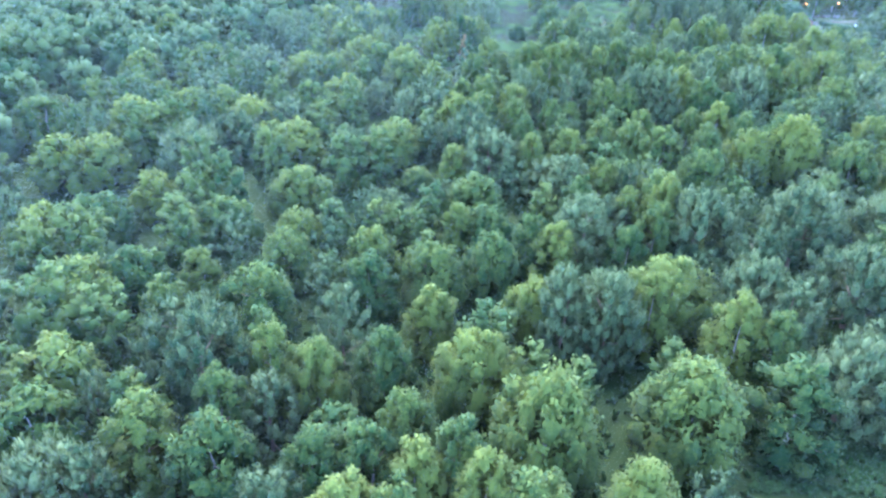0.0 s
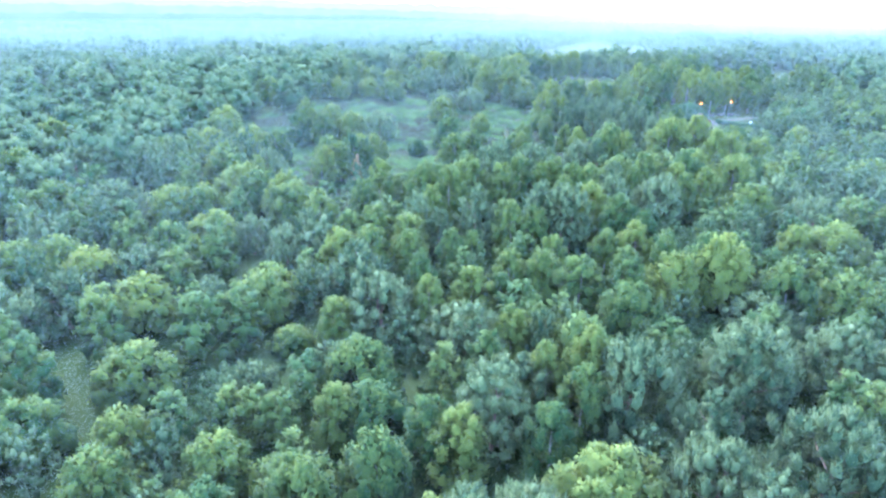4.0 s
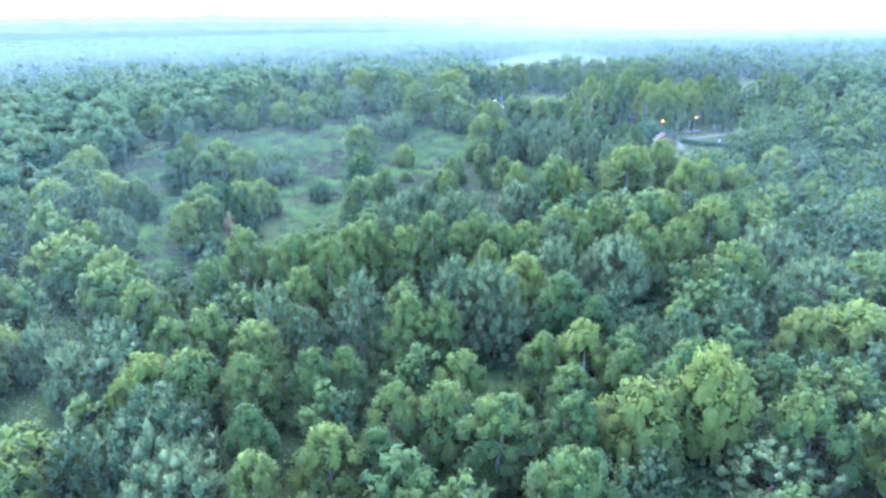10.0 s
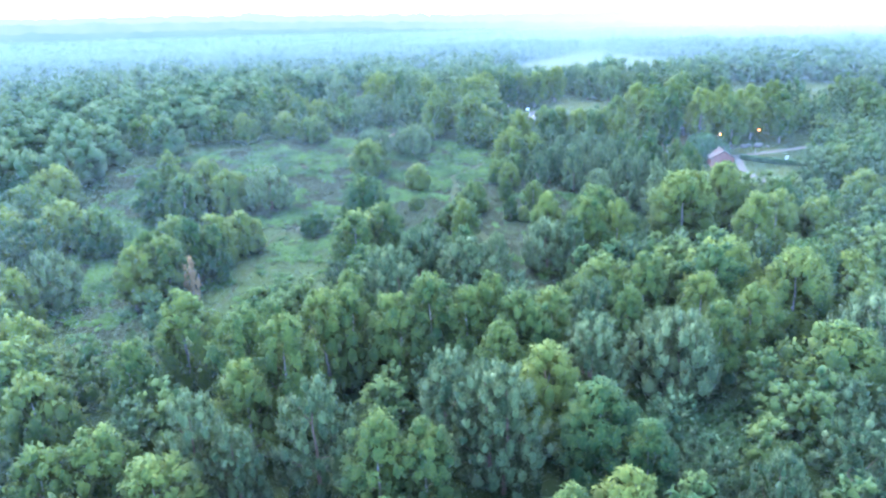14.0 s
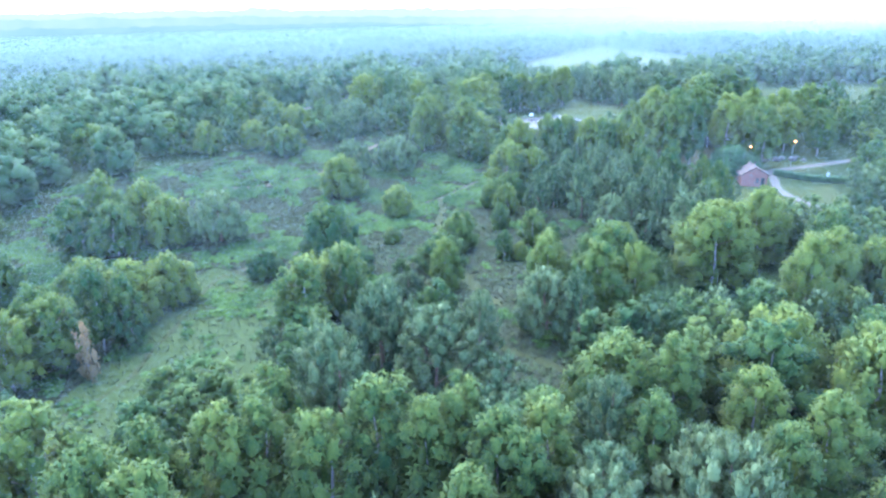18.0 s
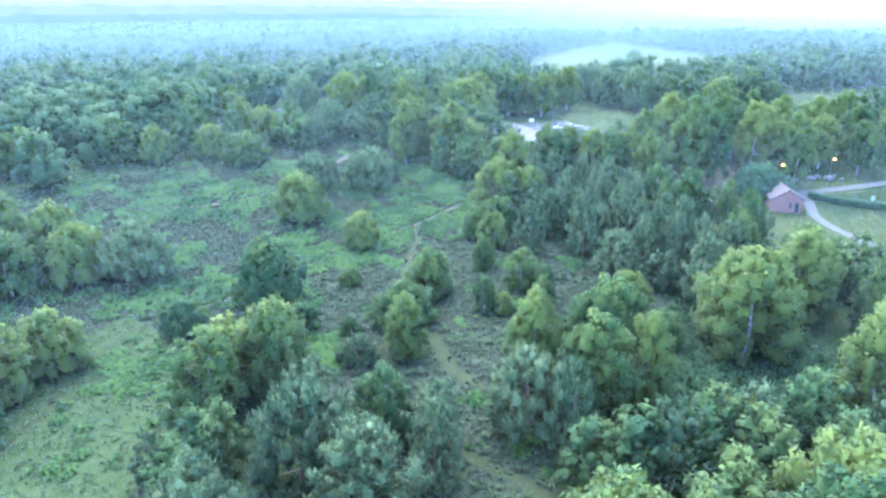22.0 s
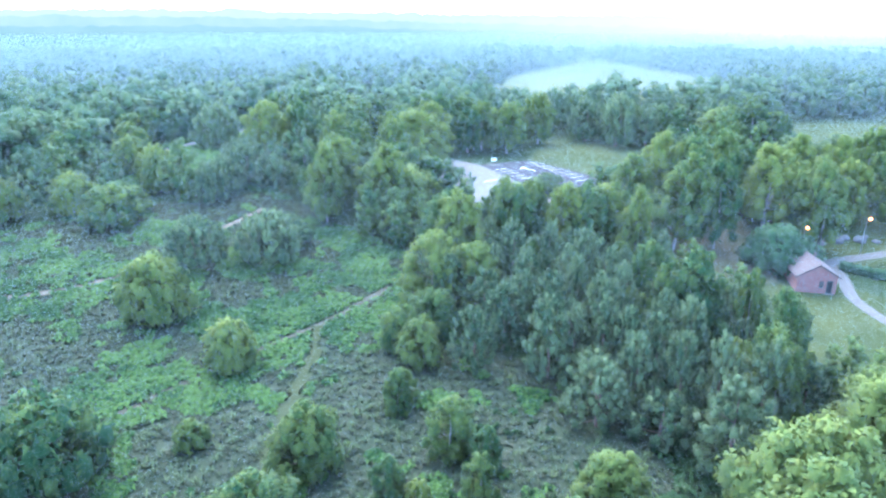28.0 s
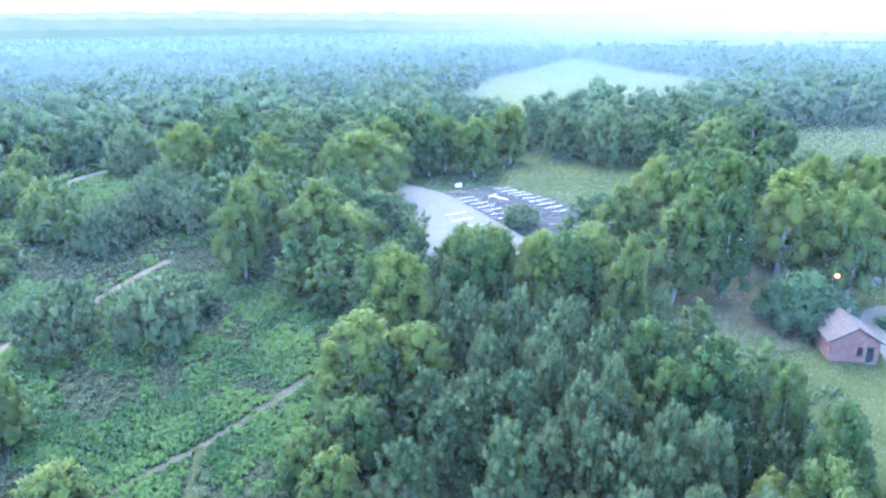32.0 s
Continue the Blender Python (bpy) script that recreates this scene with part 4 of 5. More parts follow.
def scatter(name, spots, temps, mat, label, rng, hr, lift=0.0):
    """Many trees joined into one mesh. hr: least and greatest height, and crown radius to height."""
    pieces = []
    which = rng.integers(0, len(temps), len(spots))
    for k, (V, T, N) in enumerate(temps):
        s = spots[which == k]
        if not len(s):
            continue
        m = len(s)
        swell = np.clip(0.5 + 0.5 * wave(s[:, 0], s[:, 1], 13.0, 0.6), 0, 1)      # stands of taller and lower trees
        h = hr[0] + (hr[1] - hr[0]) * np.clip(0.55 * swell + 0.45 * rng.random(m), 0, 1); r = h * rng.uniform(hr[2], hr[3], m); a = rng.uniform(0, 6.28, m)
        W = np.empty((m, len(V), 3))
        W[..., 0] = (V[:, 0] * np.cos(a)[:, None] - V[:, 1] * np.sin(a)[:, None]) * r[:, None] + s[:, :1]
        W[..., 1] = (V[:, 0] * np.sin(a)[:, None] + V[:, 1] * np.cos(a)[:, None]) * r[:, None] + s[:, 1:2]
        W[..., 2] = V[:, 2] * h[:, None] + ground(s[:, 0], s[:, 1])[:, None]
        U = np.empty_like(W)
        U[..., 0] = N[:, 0] * np.cos(a)[:, None] - N[:, 1] * np.sin(a)[:, None]
        U[..., 1] = N[:, 0] * np.sin(a)[:, None] + N[:, 1] * np.cos(a)[:, None]
        U[..., 2] = N[:, 2] + lift
        U = unit(U)
        pieces.append((W.reshape(-1, 3), (T[None] + (np.arange(m) * len(V))[:, None, None]).reshape(-1, 3), U.reshape(-1, 3)))
    V, T, U = join(pieces)
    return tagged(new(name, fast_mesh(name, V, T, mat, U)), label, "woodland", kind="stuff")


CLEARINGS = [[(57, 210), (60, 224), (73, 225), (77, 218), (86, 214), (96, 210), (101, 200), (100, 184), (78, 179), (64, 186), (62, 203)],
             [(57, 143), (71, 141), (71, 133), (60, 127)], [(90, 157), (98, 155), (98, 137), (90, 141)], [(47, 97), (54, 111), (63, 109), (60, 96)]]


def spots(rng, x0, x1, y0, y1, gap, clear=()):
    X, Y = np.meshgrid(np.arange(x0, x1, gap), np.arange(y0, y1, gap))
    S = np.stack([X.ravel(), Y.ravel()], 1) + rng.uniform(-0.42, 0.42, (X.size, 2)) * gap
    ok = np.ones(len(S), bool)
    for c in [*OPEN, *clear]:
        ok &= ~inside(S[:, 0], S[:, 1], c)
    return S[ok]


rng = np.random.default_rng(7)
S = spots(rng, -230, 330, -10, 352, 4.3, CLEARINGS)
A = np.array(PLANTED)
near = np.full(len(S), 99.0)
for x, y, r in PLANTED:
    near = np.minimum(near, np.hypot(S[:, 0] - x, S[:, 1] - y) - r)
thick = np.hypot(S[:, 0] - 0.368 * S[:, 1], 0) < 34      # beside the way the understorey is thinner
S = S[(near > np.where(thick, 1.5, 0.7)) & (np.abs(S[:, 0] - 0.3 * S[:, 1]) < 45 + 0.74 * np.maximum(S[:, 1], 0))]
along = np.clip((S[:, 0] * 67 + S[:, 1] * 182) / (67 ** 2 + 182 ** 2), 0, 1.5)
off = np.hypot(S[:, 0] - 67 * along, S[:, 1] - 182 * along)
N, L, E = S[off < 44], S[(off >= 44) & (off < 105)], S[off >= 105]
pick = rng.random(len(N)) < 0.3
scatter("birch_wood", N[~pick], template("birch", 30, 22, 0.118, 5, 300), M_WOOD_B, "dense birch wood with light green rounded crowns", rng, (6.5, 10.2, 0.36, 0.48))
scatter("pine_wood", N[pick], template("pine", 44, 18, 0.11, 5, 320, 0.5), M_WOOD_P, "scattered pines among birches", rng, (6.5, 10.5, 0.34, 0.44))
L = L[rng.random(len(L)) < 0.46]
pick = rng.random(len(L)) < 0.42
scatter("birch_wood", L[~pick], template("birch", 26, 20, 0.12, 6, 340, 0.7), M_WOOD_B, "birch wood with light green rounded crowns", rng, (8.0, 13.0, 0.36, 0.46))
scatter("pine_wood", L[pick], template("pine", 34, 16, 0.12, 6, 360, 0.6), M_WOOD_P, "pines among birches", rng, (8.5, 13.0, 0.33, 0.44))
E = E[rng.random(len(E)) < 0.4]
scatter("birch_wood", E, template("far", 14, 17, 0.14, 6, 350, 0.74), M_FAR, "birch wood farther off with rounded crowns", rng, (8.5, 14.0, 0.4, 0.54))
D = spots(rng, -600, 760, 352, 720, 8.6)
D = D[(np.abs(D[:, 0] - 0.3 * D[:, 1]) < 80 + 0.72 * D[:, 1]) & (np.hypot(D[:, 0] - 40, D[:, 1] - 120) < 590)]
front = D[:, 1] < 470
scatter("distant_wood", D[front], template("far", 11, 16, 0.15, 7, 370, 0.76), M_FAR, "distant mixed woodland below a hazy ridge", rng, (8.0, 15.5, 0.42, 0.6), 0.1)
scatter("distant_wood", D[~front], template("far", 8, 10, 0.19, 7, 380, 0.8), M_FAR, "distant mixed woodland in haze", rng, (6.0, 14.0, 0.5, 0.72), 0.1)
U = spots(rng, -30, 110, 30, 190, 2.5)
along = np.clip((U[:, 0] * 67 + U[:, 1] * 182) / (67 ** 2 + 182 ** 2), 0, 1)
U = U[np.hypot(U[:, 0] - 67 * along, U[:, 1] - 182 * along) < 42]
scatter("undergrowth", U, template("bush", 3, 16, 0.22, 5, 400), M_BRAMBLE, "dark leafy undergrowth and saplings below the trees", rng, (0.9, 2.2, 0.5, 0.75))
B = np.stack([rng.uniform(60, 104, 900), rng.uniform(180, 226, 900)], 1)
B = B[inside(B[:, 0], B[:, 1], CLEARINGS[0]) & (~inside(B[:, 0], B[:, 1], HEATH) | (rng.random(len(B)) < 0.15))]
scatter("undergrowth", B, template("bush", 3, 16, 0.22, 4, 420), M_BRAMBLE, "low dark bramble and bracken thicket in a glade", rng, (0.5, 1.3, 0.6, 1.0))
O = spots(rng, -210, 310, -80, 352, 7.2)
O = O[np.abs(O[:, 0] - 0.3 * O[:, 1]) >= 45 + 0.74 * np.maximum(O[:, 1], 0)]
scatter("outer_wood", O, template("far", 7, 4, 0.2, 4, 440, 0.8), M_WOOD_B, "birch wood closing the place all round", rng, (6.5, 11.5, 0.48, 0.64))


# ---- evening mist ----
def mist(rng, count, x0, x1, y0, y1, least, most):
    """Fine drifting droplets low over the woods, finer where the way comes nearer; they thicken with distance. least, most: their distance from the way."""
    P = np.stack([rng.uniform(x0, x1, count), rng.uniform(y0, y1, count)], 1)
    along = np.clip((P[:, 0] * 67 + P[:, 1] * 182) / (67 ** 2 + 182 ** 2), 0, 1)
    off = np.hypot(P[:, 0] - 67 * along, P[:, 1] - 182 * along)
    keep = (off >= least) & (off < most) & (np.abs(P[:, 0] - 0.3 * P[:, 1]) < 60 + 0.72 * P[:, 1]) & (np.hypot(P[:, 0] - 40, P[:, 1] - 120) < 598)
    P, off = P[keep], off[keep]
    side = 0.0009 * np.hypot(off, 36) + 0.00025 * np.maximum(0, off - 100)
    thick = np.minimum(MIST_THICK, MIST_THIN + MIST_GAIN * off)                  # share of light stopped in a metre
    want = thick / (0.2165 * side ** 2)                                         # droplets in a cubic metre
    have = count / ((x1 - x0) * (y1 - y0) * 19.0)
    keep = rng.random(len(P)) < want / have
    P, side = P[keep], side[keep]
    m = len(P)
    c = np.concatenate([P, (ground(P[:, 0], P[:, 1]) + 19 * rng.random(m) ** 1.15)[:, None]], 1)[:, None]
    u = unit(rng.normal(size=(m, 3))); v = unit(np.cross(u, rng.normal(size=(m, 3))))
    t = side[:, None] * 0.577
    V = c + np.stack([u * t, (-0.5 * u + 0.866 * v) * t, (-0.5 * u - 0.866 * v) * t], 1)
    return tagged(new("mist", fast_mesh("mist", V.reshape(-1, 3), np.arange(m * 3).reshape(-1, 3), M_MIST)), "thin pale evening mist over the woods", "mist", kind="stuff")


M_MIST = material("mist_droplets", (0.15, 0.188, 0.18), (0.174, 0.212, 0.202), rough=1.0, spec=0.0, bump=0.0, through_light=0.5)
MIST_THIN, MIST_GAIN, MIST_THICK = 0.0006, 0.00002, 0.0052
mist(np.random.default_rng(91), 5000000, -520, 640, 40, 715, 100, 999)
mist(np.random.default_rng(92), 4000000, -105, 175, 0, 285, 0, 100)


# ---- bracken and heather ----
BRACKEN = [(12, 250, 26, 13), (44, 241, 20, 13), (57, 252, 12, 12), (24, 214, 12, 9), (35, 226, 12, 9), (56, 166, 6, 4), (-16, 205, 12, 48), (30, 262, 18, 10), (28, 198, 14, 9), (52, 268, 12, 10), (2, 196, 7, 8), (4, 226, 14, 12)]


def bracken_share(x, y):
    s = np.zeros(np.shape(x))
    for cx, cy, a, b in BRACKEN:
        s = np.maximum(s, 1.25 - np.hypot((x - cx) / a, (y - cy) / b))
    return 0.85 * s + 0.36 * wave(x, y, 2.1, 1.0) + 0.38 * wave(x, y, 4.0, 2.0) + 0.3 * wave(x, y, 0.7, 4.0) - 0.12


def tufts(rng, P, blades, length, width, rise, fall, mat, name, label, category):
    """Rosettes of bent blades, joined."""
    m = len(P)
    a = rng.uniform(0, 6.28, (m, 1)) + np.arange(blades) * 6.283 / blades + rng.uniform(-0.3, 0.3, (m, blades))
    L = length * rng.uniform(0.6, 1.3, (m, 1)) * rng.uniform(0.8, 1.2, (m, blades))
    d = np.stack([np.cos(a), np.sin(a), 0 * a], -1); s = np.stack([-np.sin(a), np.cos(a), 0 * a], -1)
    o = np.concatenate([P, ground(P[:, 0], P[:, 1])[:, None] + 0.05], 1)[:, None]
    up = np.array([0, 0, 1.0])
    L = L[..., None]
    mid = o + d * L * 0.5 + up * L * rise
    tip = o + d * L + up * L * (rise - fall)
    V = np.stack([o + s * L * width * 0.2, o - s * L * width * 0.2, mid + s * L * width * 0.5, mid - s * L * width * 0.5, tip], 2).reshape(-1, 3)
    i = (np.arange(m * blades) * 5)[:, None]
    T = np.concatenate([i + [0, 1, 3], i + [0, 3, 2], i + [2, 3, 4]])
    N = np.repeat(unit(d * 0.35 + rng.normal(scale=0.25, size=d.shape) + up).reshape(-1, 3), 5, 0)
    return tagged(new(name, fast_mesh(name, V, T, mat, N)), label, category, kind="stuff")


rng = np.random.default_rng(21)
Q = np.stack([rng.uniform(-36, 88, 115000), rng.uniform(158, 288, 115000)], 1)
Q = Q[inside(Q[:, 0], Q[:, 1], HEATH) | inside(Q[:, 0], Q[:, 1], OPEN[11])]
for line, w in WAYS:
    for p in line:
        Q = Q[np.hypot(Q[:, 0] - p.x, Q[:, 1] - p.y) > rng.uniform(0.3, 0.55, len(Q)) * w + 0.3]
share = bracken_share(Q[:, 0], Q[:, 1])
tufts(rng, Q[share > 0.3][:26000], 5, 0.55, 0.6, 0.7, 0.45, M_FERN, "bracken", "bright green bracken fronds covering the heath", "bracken")
meadow = inside(Q[:, 0], Q[:, 1], HEATH_GRASS)
tufts(rng, Q[meadow & (share <= 0.6)][::2], 5, 0.3, 0.22, 1.0, 0.15, M_TUSSOCK, "rough_grass", "short rough grass in a heath clearing", "grass")
Q, share = Q[~meadow], share[~meadow]
tufts(rng, Q[share <= 0.3][:26000], 4, 0.27, 0.6, 0.85, 0.1, M_LING, "heather", "low dark brown heather tufts", "heather")
rough = Q[(share <= 0.3)][26000:30000]
tufts(rng, rough, 5, 0.5, 0.22, 1.0, 0.15, M_TUSSOCK, "rough_grass", "rough green-brown grass tussocks on the heath", "grass")
G = np.stack([rng.uniform(25, 60, 4000), rng.uniform(34, 57, 4000)], 1)
G = np.concatenate([G[inside(G[:, 0], G[:, 1], OPEN[10]) & (G[:, 1] > 43.5)], np.stack([rng.uniform(78, 98, 160), rng.uniform(184, 201, 160)], 1), np.stack([rng.uniform(-21, -9, 250), rng.uniform(88, 100, 250)], 1)])
R = np.stack([rng.uniform(-2, 40, 9000), rng.uniform(282, 364, 9000)], 1)
R = R[(inside(R[:, 0], R[:, 1], OPEN[12]) | inside(R[:, 0], R[:, 1], OPEN[14])) & (np.abs(R[:, 0] - np.interp(R[:, 1], (305, 316, 325.5, 333.5, 345, 362), (2, 9, 14.5, 18.5, 23.5, 30))) > 2.6)]
tufts(rng, R, 5, 0.8, 0.6, 0.7, 0.45, M_FERN, "bracken", "bracken and rough growth beside a lane", "bracken")
tufts(rng, G, 5, 0.6, 0.55, 0.7, 0.45, M_BRAMBLE, "bracken", "dark green bracken in small woodland glades", "bracken")
W = np.stack([rng.uniform(44, 104, 16000), rng.uniform(95, 228, 16000)], 1)
W = W[np.any([inside(W[:, 0], W[:, 1], c) for c in CLEARINGS], 0) & ~inside(W[:, 0], W[:, 1], HEATH)]
tufts(rng, W, 5, 0.75, 0.55, 0.75, 0.4, M_BRAMBLE, "undergrowth", "dark green brambles and ferns in woodland clearings", "undergrowth")


# ---- builders ----
def part(name, bm, mat, parent, label=""):
    me = bpy.data.meshes.new(name)
    bm.to_mesh(me); bm.free()
    me.materials.append(mat)
    ob = new(name, me)
    ob.parent = parent
    return tagged(ob, label)


def box(*blocks, bevel=0.01):
    """One bmesh of blocks (x0, x1, y0, y1, z0, z1) with softened edges."""
    bm = bmesh.new()
    for x0, x1, y0, y1, z0, z1 in blocks:
        bmesh.ops.create_cube(bm, size=1, matrix=Matrix.Translation(((x0 + x1) / 2, (y0 + y1) / 2, (z0 + z1) / 2)) @ Matrix.Diagonal((x1 - x0, y1 - y0, z1 - z0, 1)))
    if bevel:
        bmesh.ops.bevel(bm, geom=bm.edges[:], offset=bevel, segments=1, affect="EDGES")
    return bm


def prism(outline, y0, y1):
    """A slab from an outline in x and z."""
    bm = bmesh.new()
    f = bm.faces.new([bm.verts.new((x, y0, z)) for x, z in outline])
    g = bmesh.ops.extrude_face_region(bm, geom=[f])
    for v in g["geom"]:
        if isinstance(v, bmesh.types.BMVert):
            v.co.y = y1
    bmesh.ops.recalc_face_normals(bm, faces=bm.faces[:])
    return bm


def merge(*bms):
    out = bmesh.new()
    for b in bms:
        me = bpy.data.meshes.new("piece"); b.to_mesh(me); b.free(); out.from_mesh(me); bpy.data.meshes.remove(me)
    return out


def rod(a, b, r0, r1, sides=10):
    a, b = Vector(a), Vector(b)
    bm = bmesh.new()
    m = Matrix.Translation((a + b) / 2) @ (b - a).to_track_quat("Z", "Y").to_matrix().to_4x4()
    bmesh.ops.create_cone(bm, cap_ends=True, segments=sides, radius1=r0, radius2=r1, depth=(b - a).length, matrix=m)
    return bm


def thing(name, x, y, turn, label, category, group="", sink=0.0):
    base = new(name)
    base.empty_display_size = 0.3
    base.matrix_world = pose(x, y, gz(x, y) - sink, 0, 0, turn)
    return tagged(base, label, category, group)


# ---- brick hut by the drive ----
def brick_hut():
    w, d, eave, top = 2.85, 6.2, 2.85, 4.55
    hut = thing("brick_hut", 124.75, 248.3, -15.3, "small red-brick hut with a brown tiled gable roof", "hut", sink=0.12)
    e, t = eave + 0.12, top + 0.12
    front = box((-w, 0.35, 0, 0.3, -0.3, e), (0.35, 1.05, 0, 0.3, -0.3, 1.0), (0.35, 1.05, 0, 0.3, 2.15, e), (1.05, 1.5, 0, 0.3, -0.3, e), (1.5, 2.3, 0, 0.3, 2.2, e), (1.5, 2.3, 0, 0.3, -0.3, 0.12), (2.3, w, 0, 0.3, -0.3, e), bevel=0)
    part("wall", merge(front, prism([(-w, e), (w, e), (0, t)], 0, 0.3)), M_BRICK, hut, "red-brick gable wall with two openings")
    part("wall", merge(box((-w, w, d - 0.3, d, -0.3, e), bevel=0), prism([(-w, e), (w, e), (0, t)], d - 0.3, d)), M_BRICK, hut)
    for s in (-1, 1):
        a, b = sorted((s * w, s * (w - 0.3)))
        part("wall", box((a, b, 0.3, d - 0.3, -0.3, e), bevel=0), M_BRICK, hut)
        slope = prism([(0, t + 0.16), (s * (w + 0.35), e - 0.12), (s * (w + 0.35), e - 0.24), (0, t + 0.03)], -0.3, d + 0.3)
        roof = part("roof_slope", slope, M_TILE, hut)
        n = 9
        for k in range(n):
            f0, f1 = k / n, (k + 1) / n
            x0, x1 = s * (w + 0.37) * f0, s * (w + 0.37) * f1
            z = lambda f: t + 0.17 + (e - 0.28 - t) * f
            part("tile_course", prism([(x0, z(f0) - 0.01), (x1, z(f1) + 0.035), (x1, z(f1) - 0.01)], -0.33, d + 0.33), M_TILE, roof)
        part("gutter", rod((s * (w + 0.4), -0.3, e - 0.22), (s * (w + 0.4), d + 0.3, e - 0.22), 0.06, 0.06, 8), M_DARK, hut, "dark plastic gutter")
        part("bargeboard", prism([(0, t + 0.15), (s * (w + 0.36), e - 0.11), (s * (w + 0.36), e - 0.3), (0, t - 0.05)], -0.34, -0.3), M_TILE, hut)
    part("ridge_tiles", rod((0, -0.33, t + 0.15), (0, d + 0.33, t + 0.15), 0.11, 0.11, 8), M_TILE, hut)
    win = part("window", box((0.35, 1.05, 0.12, 0.16, 1.0, 2.15)), M_DARK, hut, "dark barred window")
    for x in (0.36, 0.66, 0.96):
        part("mullion", box((x, x + 0.08, 0.04, 0.12, 1.0, 2.15)), M_TIMBER, win)
    part("sill", box((0.25, 1.15, -0.06, 0.1, 0.93, 1.0)), M_PALE, win)
    door = part("door", box((1.5, 2.3, 0.14, 0.2, 0.12, 2.2)), M_DARK, hut, "dark door in the brick gable")
    part("door_frame", box((1.42, 1.5, -0.02, 0.14, 0.12, 2.28), (2.3, 2.38, -0.02, 0.14, 0.12, 2.28), (1.42, 2.38, -0.02, 0.14, 2.2, 2.28)), M_TIMBER, door)
    part("doorstep", box((1.3, 2.6, -0.5, 0.0, -0.1, 0.2)), M_PALE, hut, "pale concrete doorstep")
    part("chimney_pot", merge(box((1.0, 1.35, 5.3, 5.65, 4.0, 4.75)), rod((1.18, 5.48, 4.7), (1.18, 5.48, 5.05), 0.13, 0.1)), M_PALE, hut)


brick_hut()


# ---- lodge behind the trees ----
def lodge():
    w, d, e, t = 4.5, 7.0, 2.9, 5.0
    o = thing("lodge", 128.8, 276.6, -41, "dark timber lodge with a grey roof under trees", "building", sink=0.15)
    part("wall", box((-w, w, 0, 0.25, -0.3, e), bevel=0), M_TIMBER, o)
    part("wall", box((-w, w, d - 0.25, d, -0.3, e), bevel=0), M_TIMBER, o)
    for s in (-1, 1):
        a, b = sorted((s * w, s * (w - 0.25)))
        part("wall", merge(box((a, b, 0.25, d - 0.25, -0.3, e), bevel=0)), M_TIMBER, o)
    bm = bmesh.new()
    q = [bm.verts.new(p) for p in ((-w - 0.6, -1.6, e - 0.2), (w + 0.6, -1.6, e - 0.2), (w + 0.6, d + 0.6, e - 0.2), (-w - 0.6, d + 0.6, e - 0.2), (-w + 2.6, d / 2 - 0.5, t), (w - 2.6, d / 2 - 0.5, t))]
    for f in ((0, 1, 5, 4), (1, 2, 5), (2, 3, 4, 5), (3, 0, 4), (3, 2, 1, 0)):
        bm.faces.new([q[i] for i in f])
    part("roof", bm, M_SLATE, o, "grey slate hipped roof")
    part("gutter", box((-w - 0.65, w + 0.65, -1.72, -1.6, e - 0.3, e - 0.12)), M_WHITE, o, "white gutter board")
    for x in (-4.3, -1.5, 1.5, 4.3):
        part("veranda_post", box((x - 0.07, x + 0.07, -1.5, -1.36, -0.3, e - 0.2)), M_WHITE, o)
    for x in (-3, 0, 3):
        win = part("window", box((x - 0.7, x + 0.7, -0.05, 0.0, 1.0, 2.1)), M_DARK, o)
        part("window_frame", box((x - 0.78, x + 0.78, -0.08, -0.02, 0.92, 1.0), (x - 0.78, x + 0.78, -0.08, -0.02, 2.1, 2.18)), M_WHITE, win)
    for y in (0.6, 4.6):
        lamp = part("wall_lamp", box((w, w + 0.12, y - 0.1, y + 0.1, 2.3, 2.5)), M_STEEL, o)
        part("bulb", box((w + 0.12, w + 0.42, y - 0.17, y + 0.17, 2.22, 2.5), bevel=0.05), M_LAMP, lamp, "glowing orange lamp")


lodge()


# ---- street lamps ----
def street_lamp(x, y, h, turn):
    o = thing("street_lamp", x, y, turn, "tall steel street lamp glowing orange at dusk", "street lamp", "street lamps", sink=0.05)
    part("pole", merge(rod((0, 0, -0.2), (0, 0, 1.2), 0.09, 0.09), rod((0, 0, 1.2), (0, 0, h - 0.1), 0.065, 0.045)), M_STEEL, o)
    part("arm", rod((0, 0, h - 0.15), (0, -0.55, h), 0.035, 0.03), M_STEEL, o)
    head = part("lantern", box((-0.09, 0.09, -0.6, -0.3, h - 0.05, h + 0.07), bevel=0.03), M_STEEL, o)
    bm = bmesh.new()
    bmesh.ops.create_uvsphere(bm, u_segments=12, v_segments=8, radius=1.0, matrix=Matrix.Translation((0, -0.72, h)) @ Matrix.Diagonal((0.26, 0.28, 0.22, 1)))
    part("bowl", bm, M_LAMP, head, "glowing orange glass bowl")


street_lamp(113.2, 271.3, 6.1, 0)
street_lamp(128.4, 258.4, 6.6, 0)
street_lamp(141.5, 261.2, 6.6, 0)

# ---- car park markings and kerbs ----
bay = thing("car_park_markings", 95, 299, 0, "white painted parking bay lines and arrow", "road marking")
bay.matrix_world = Matrix.Identity(4)


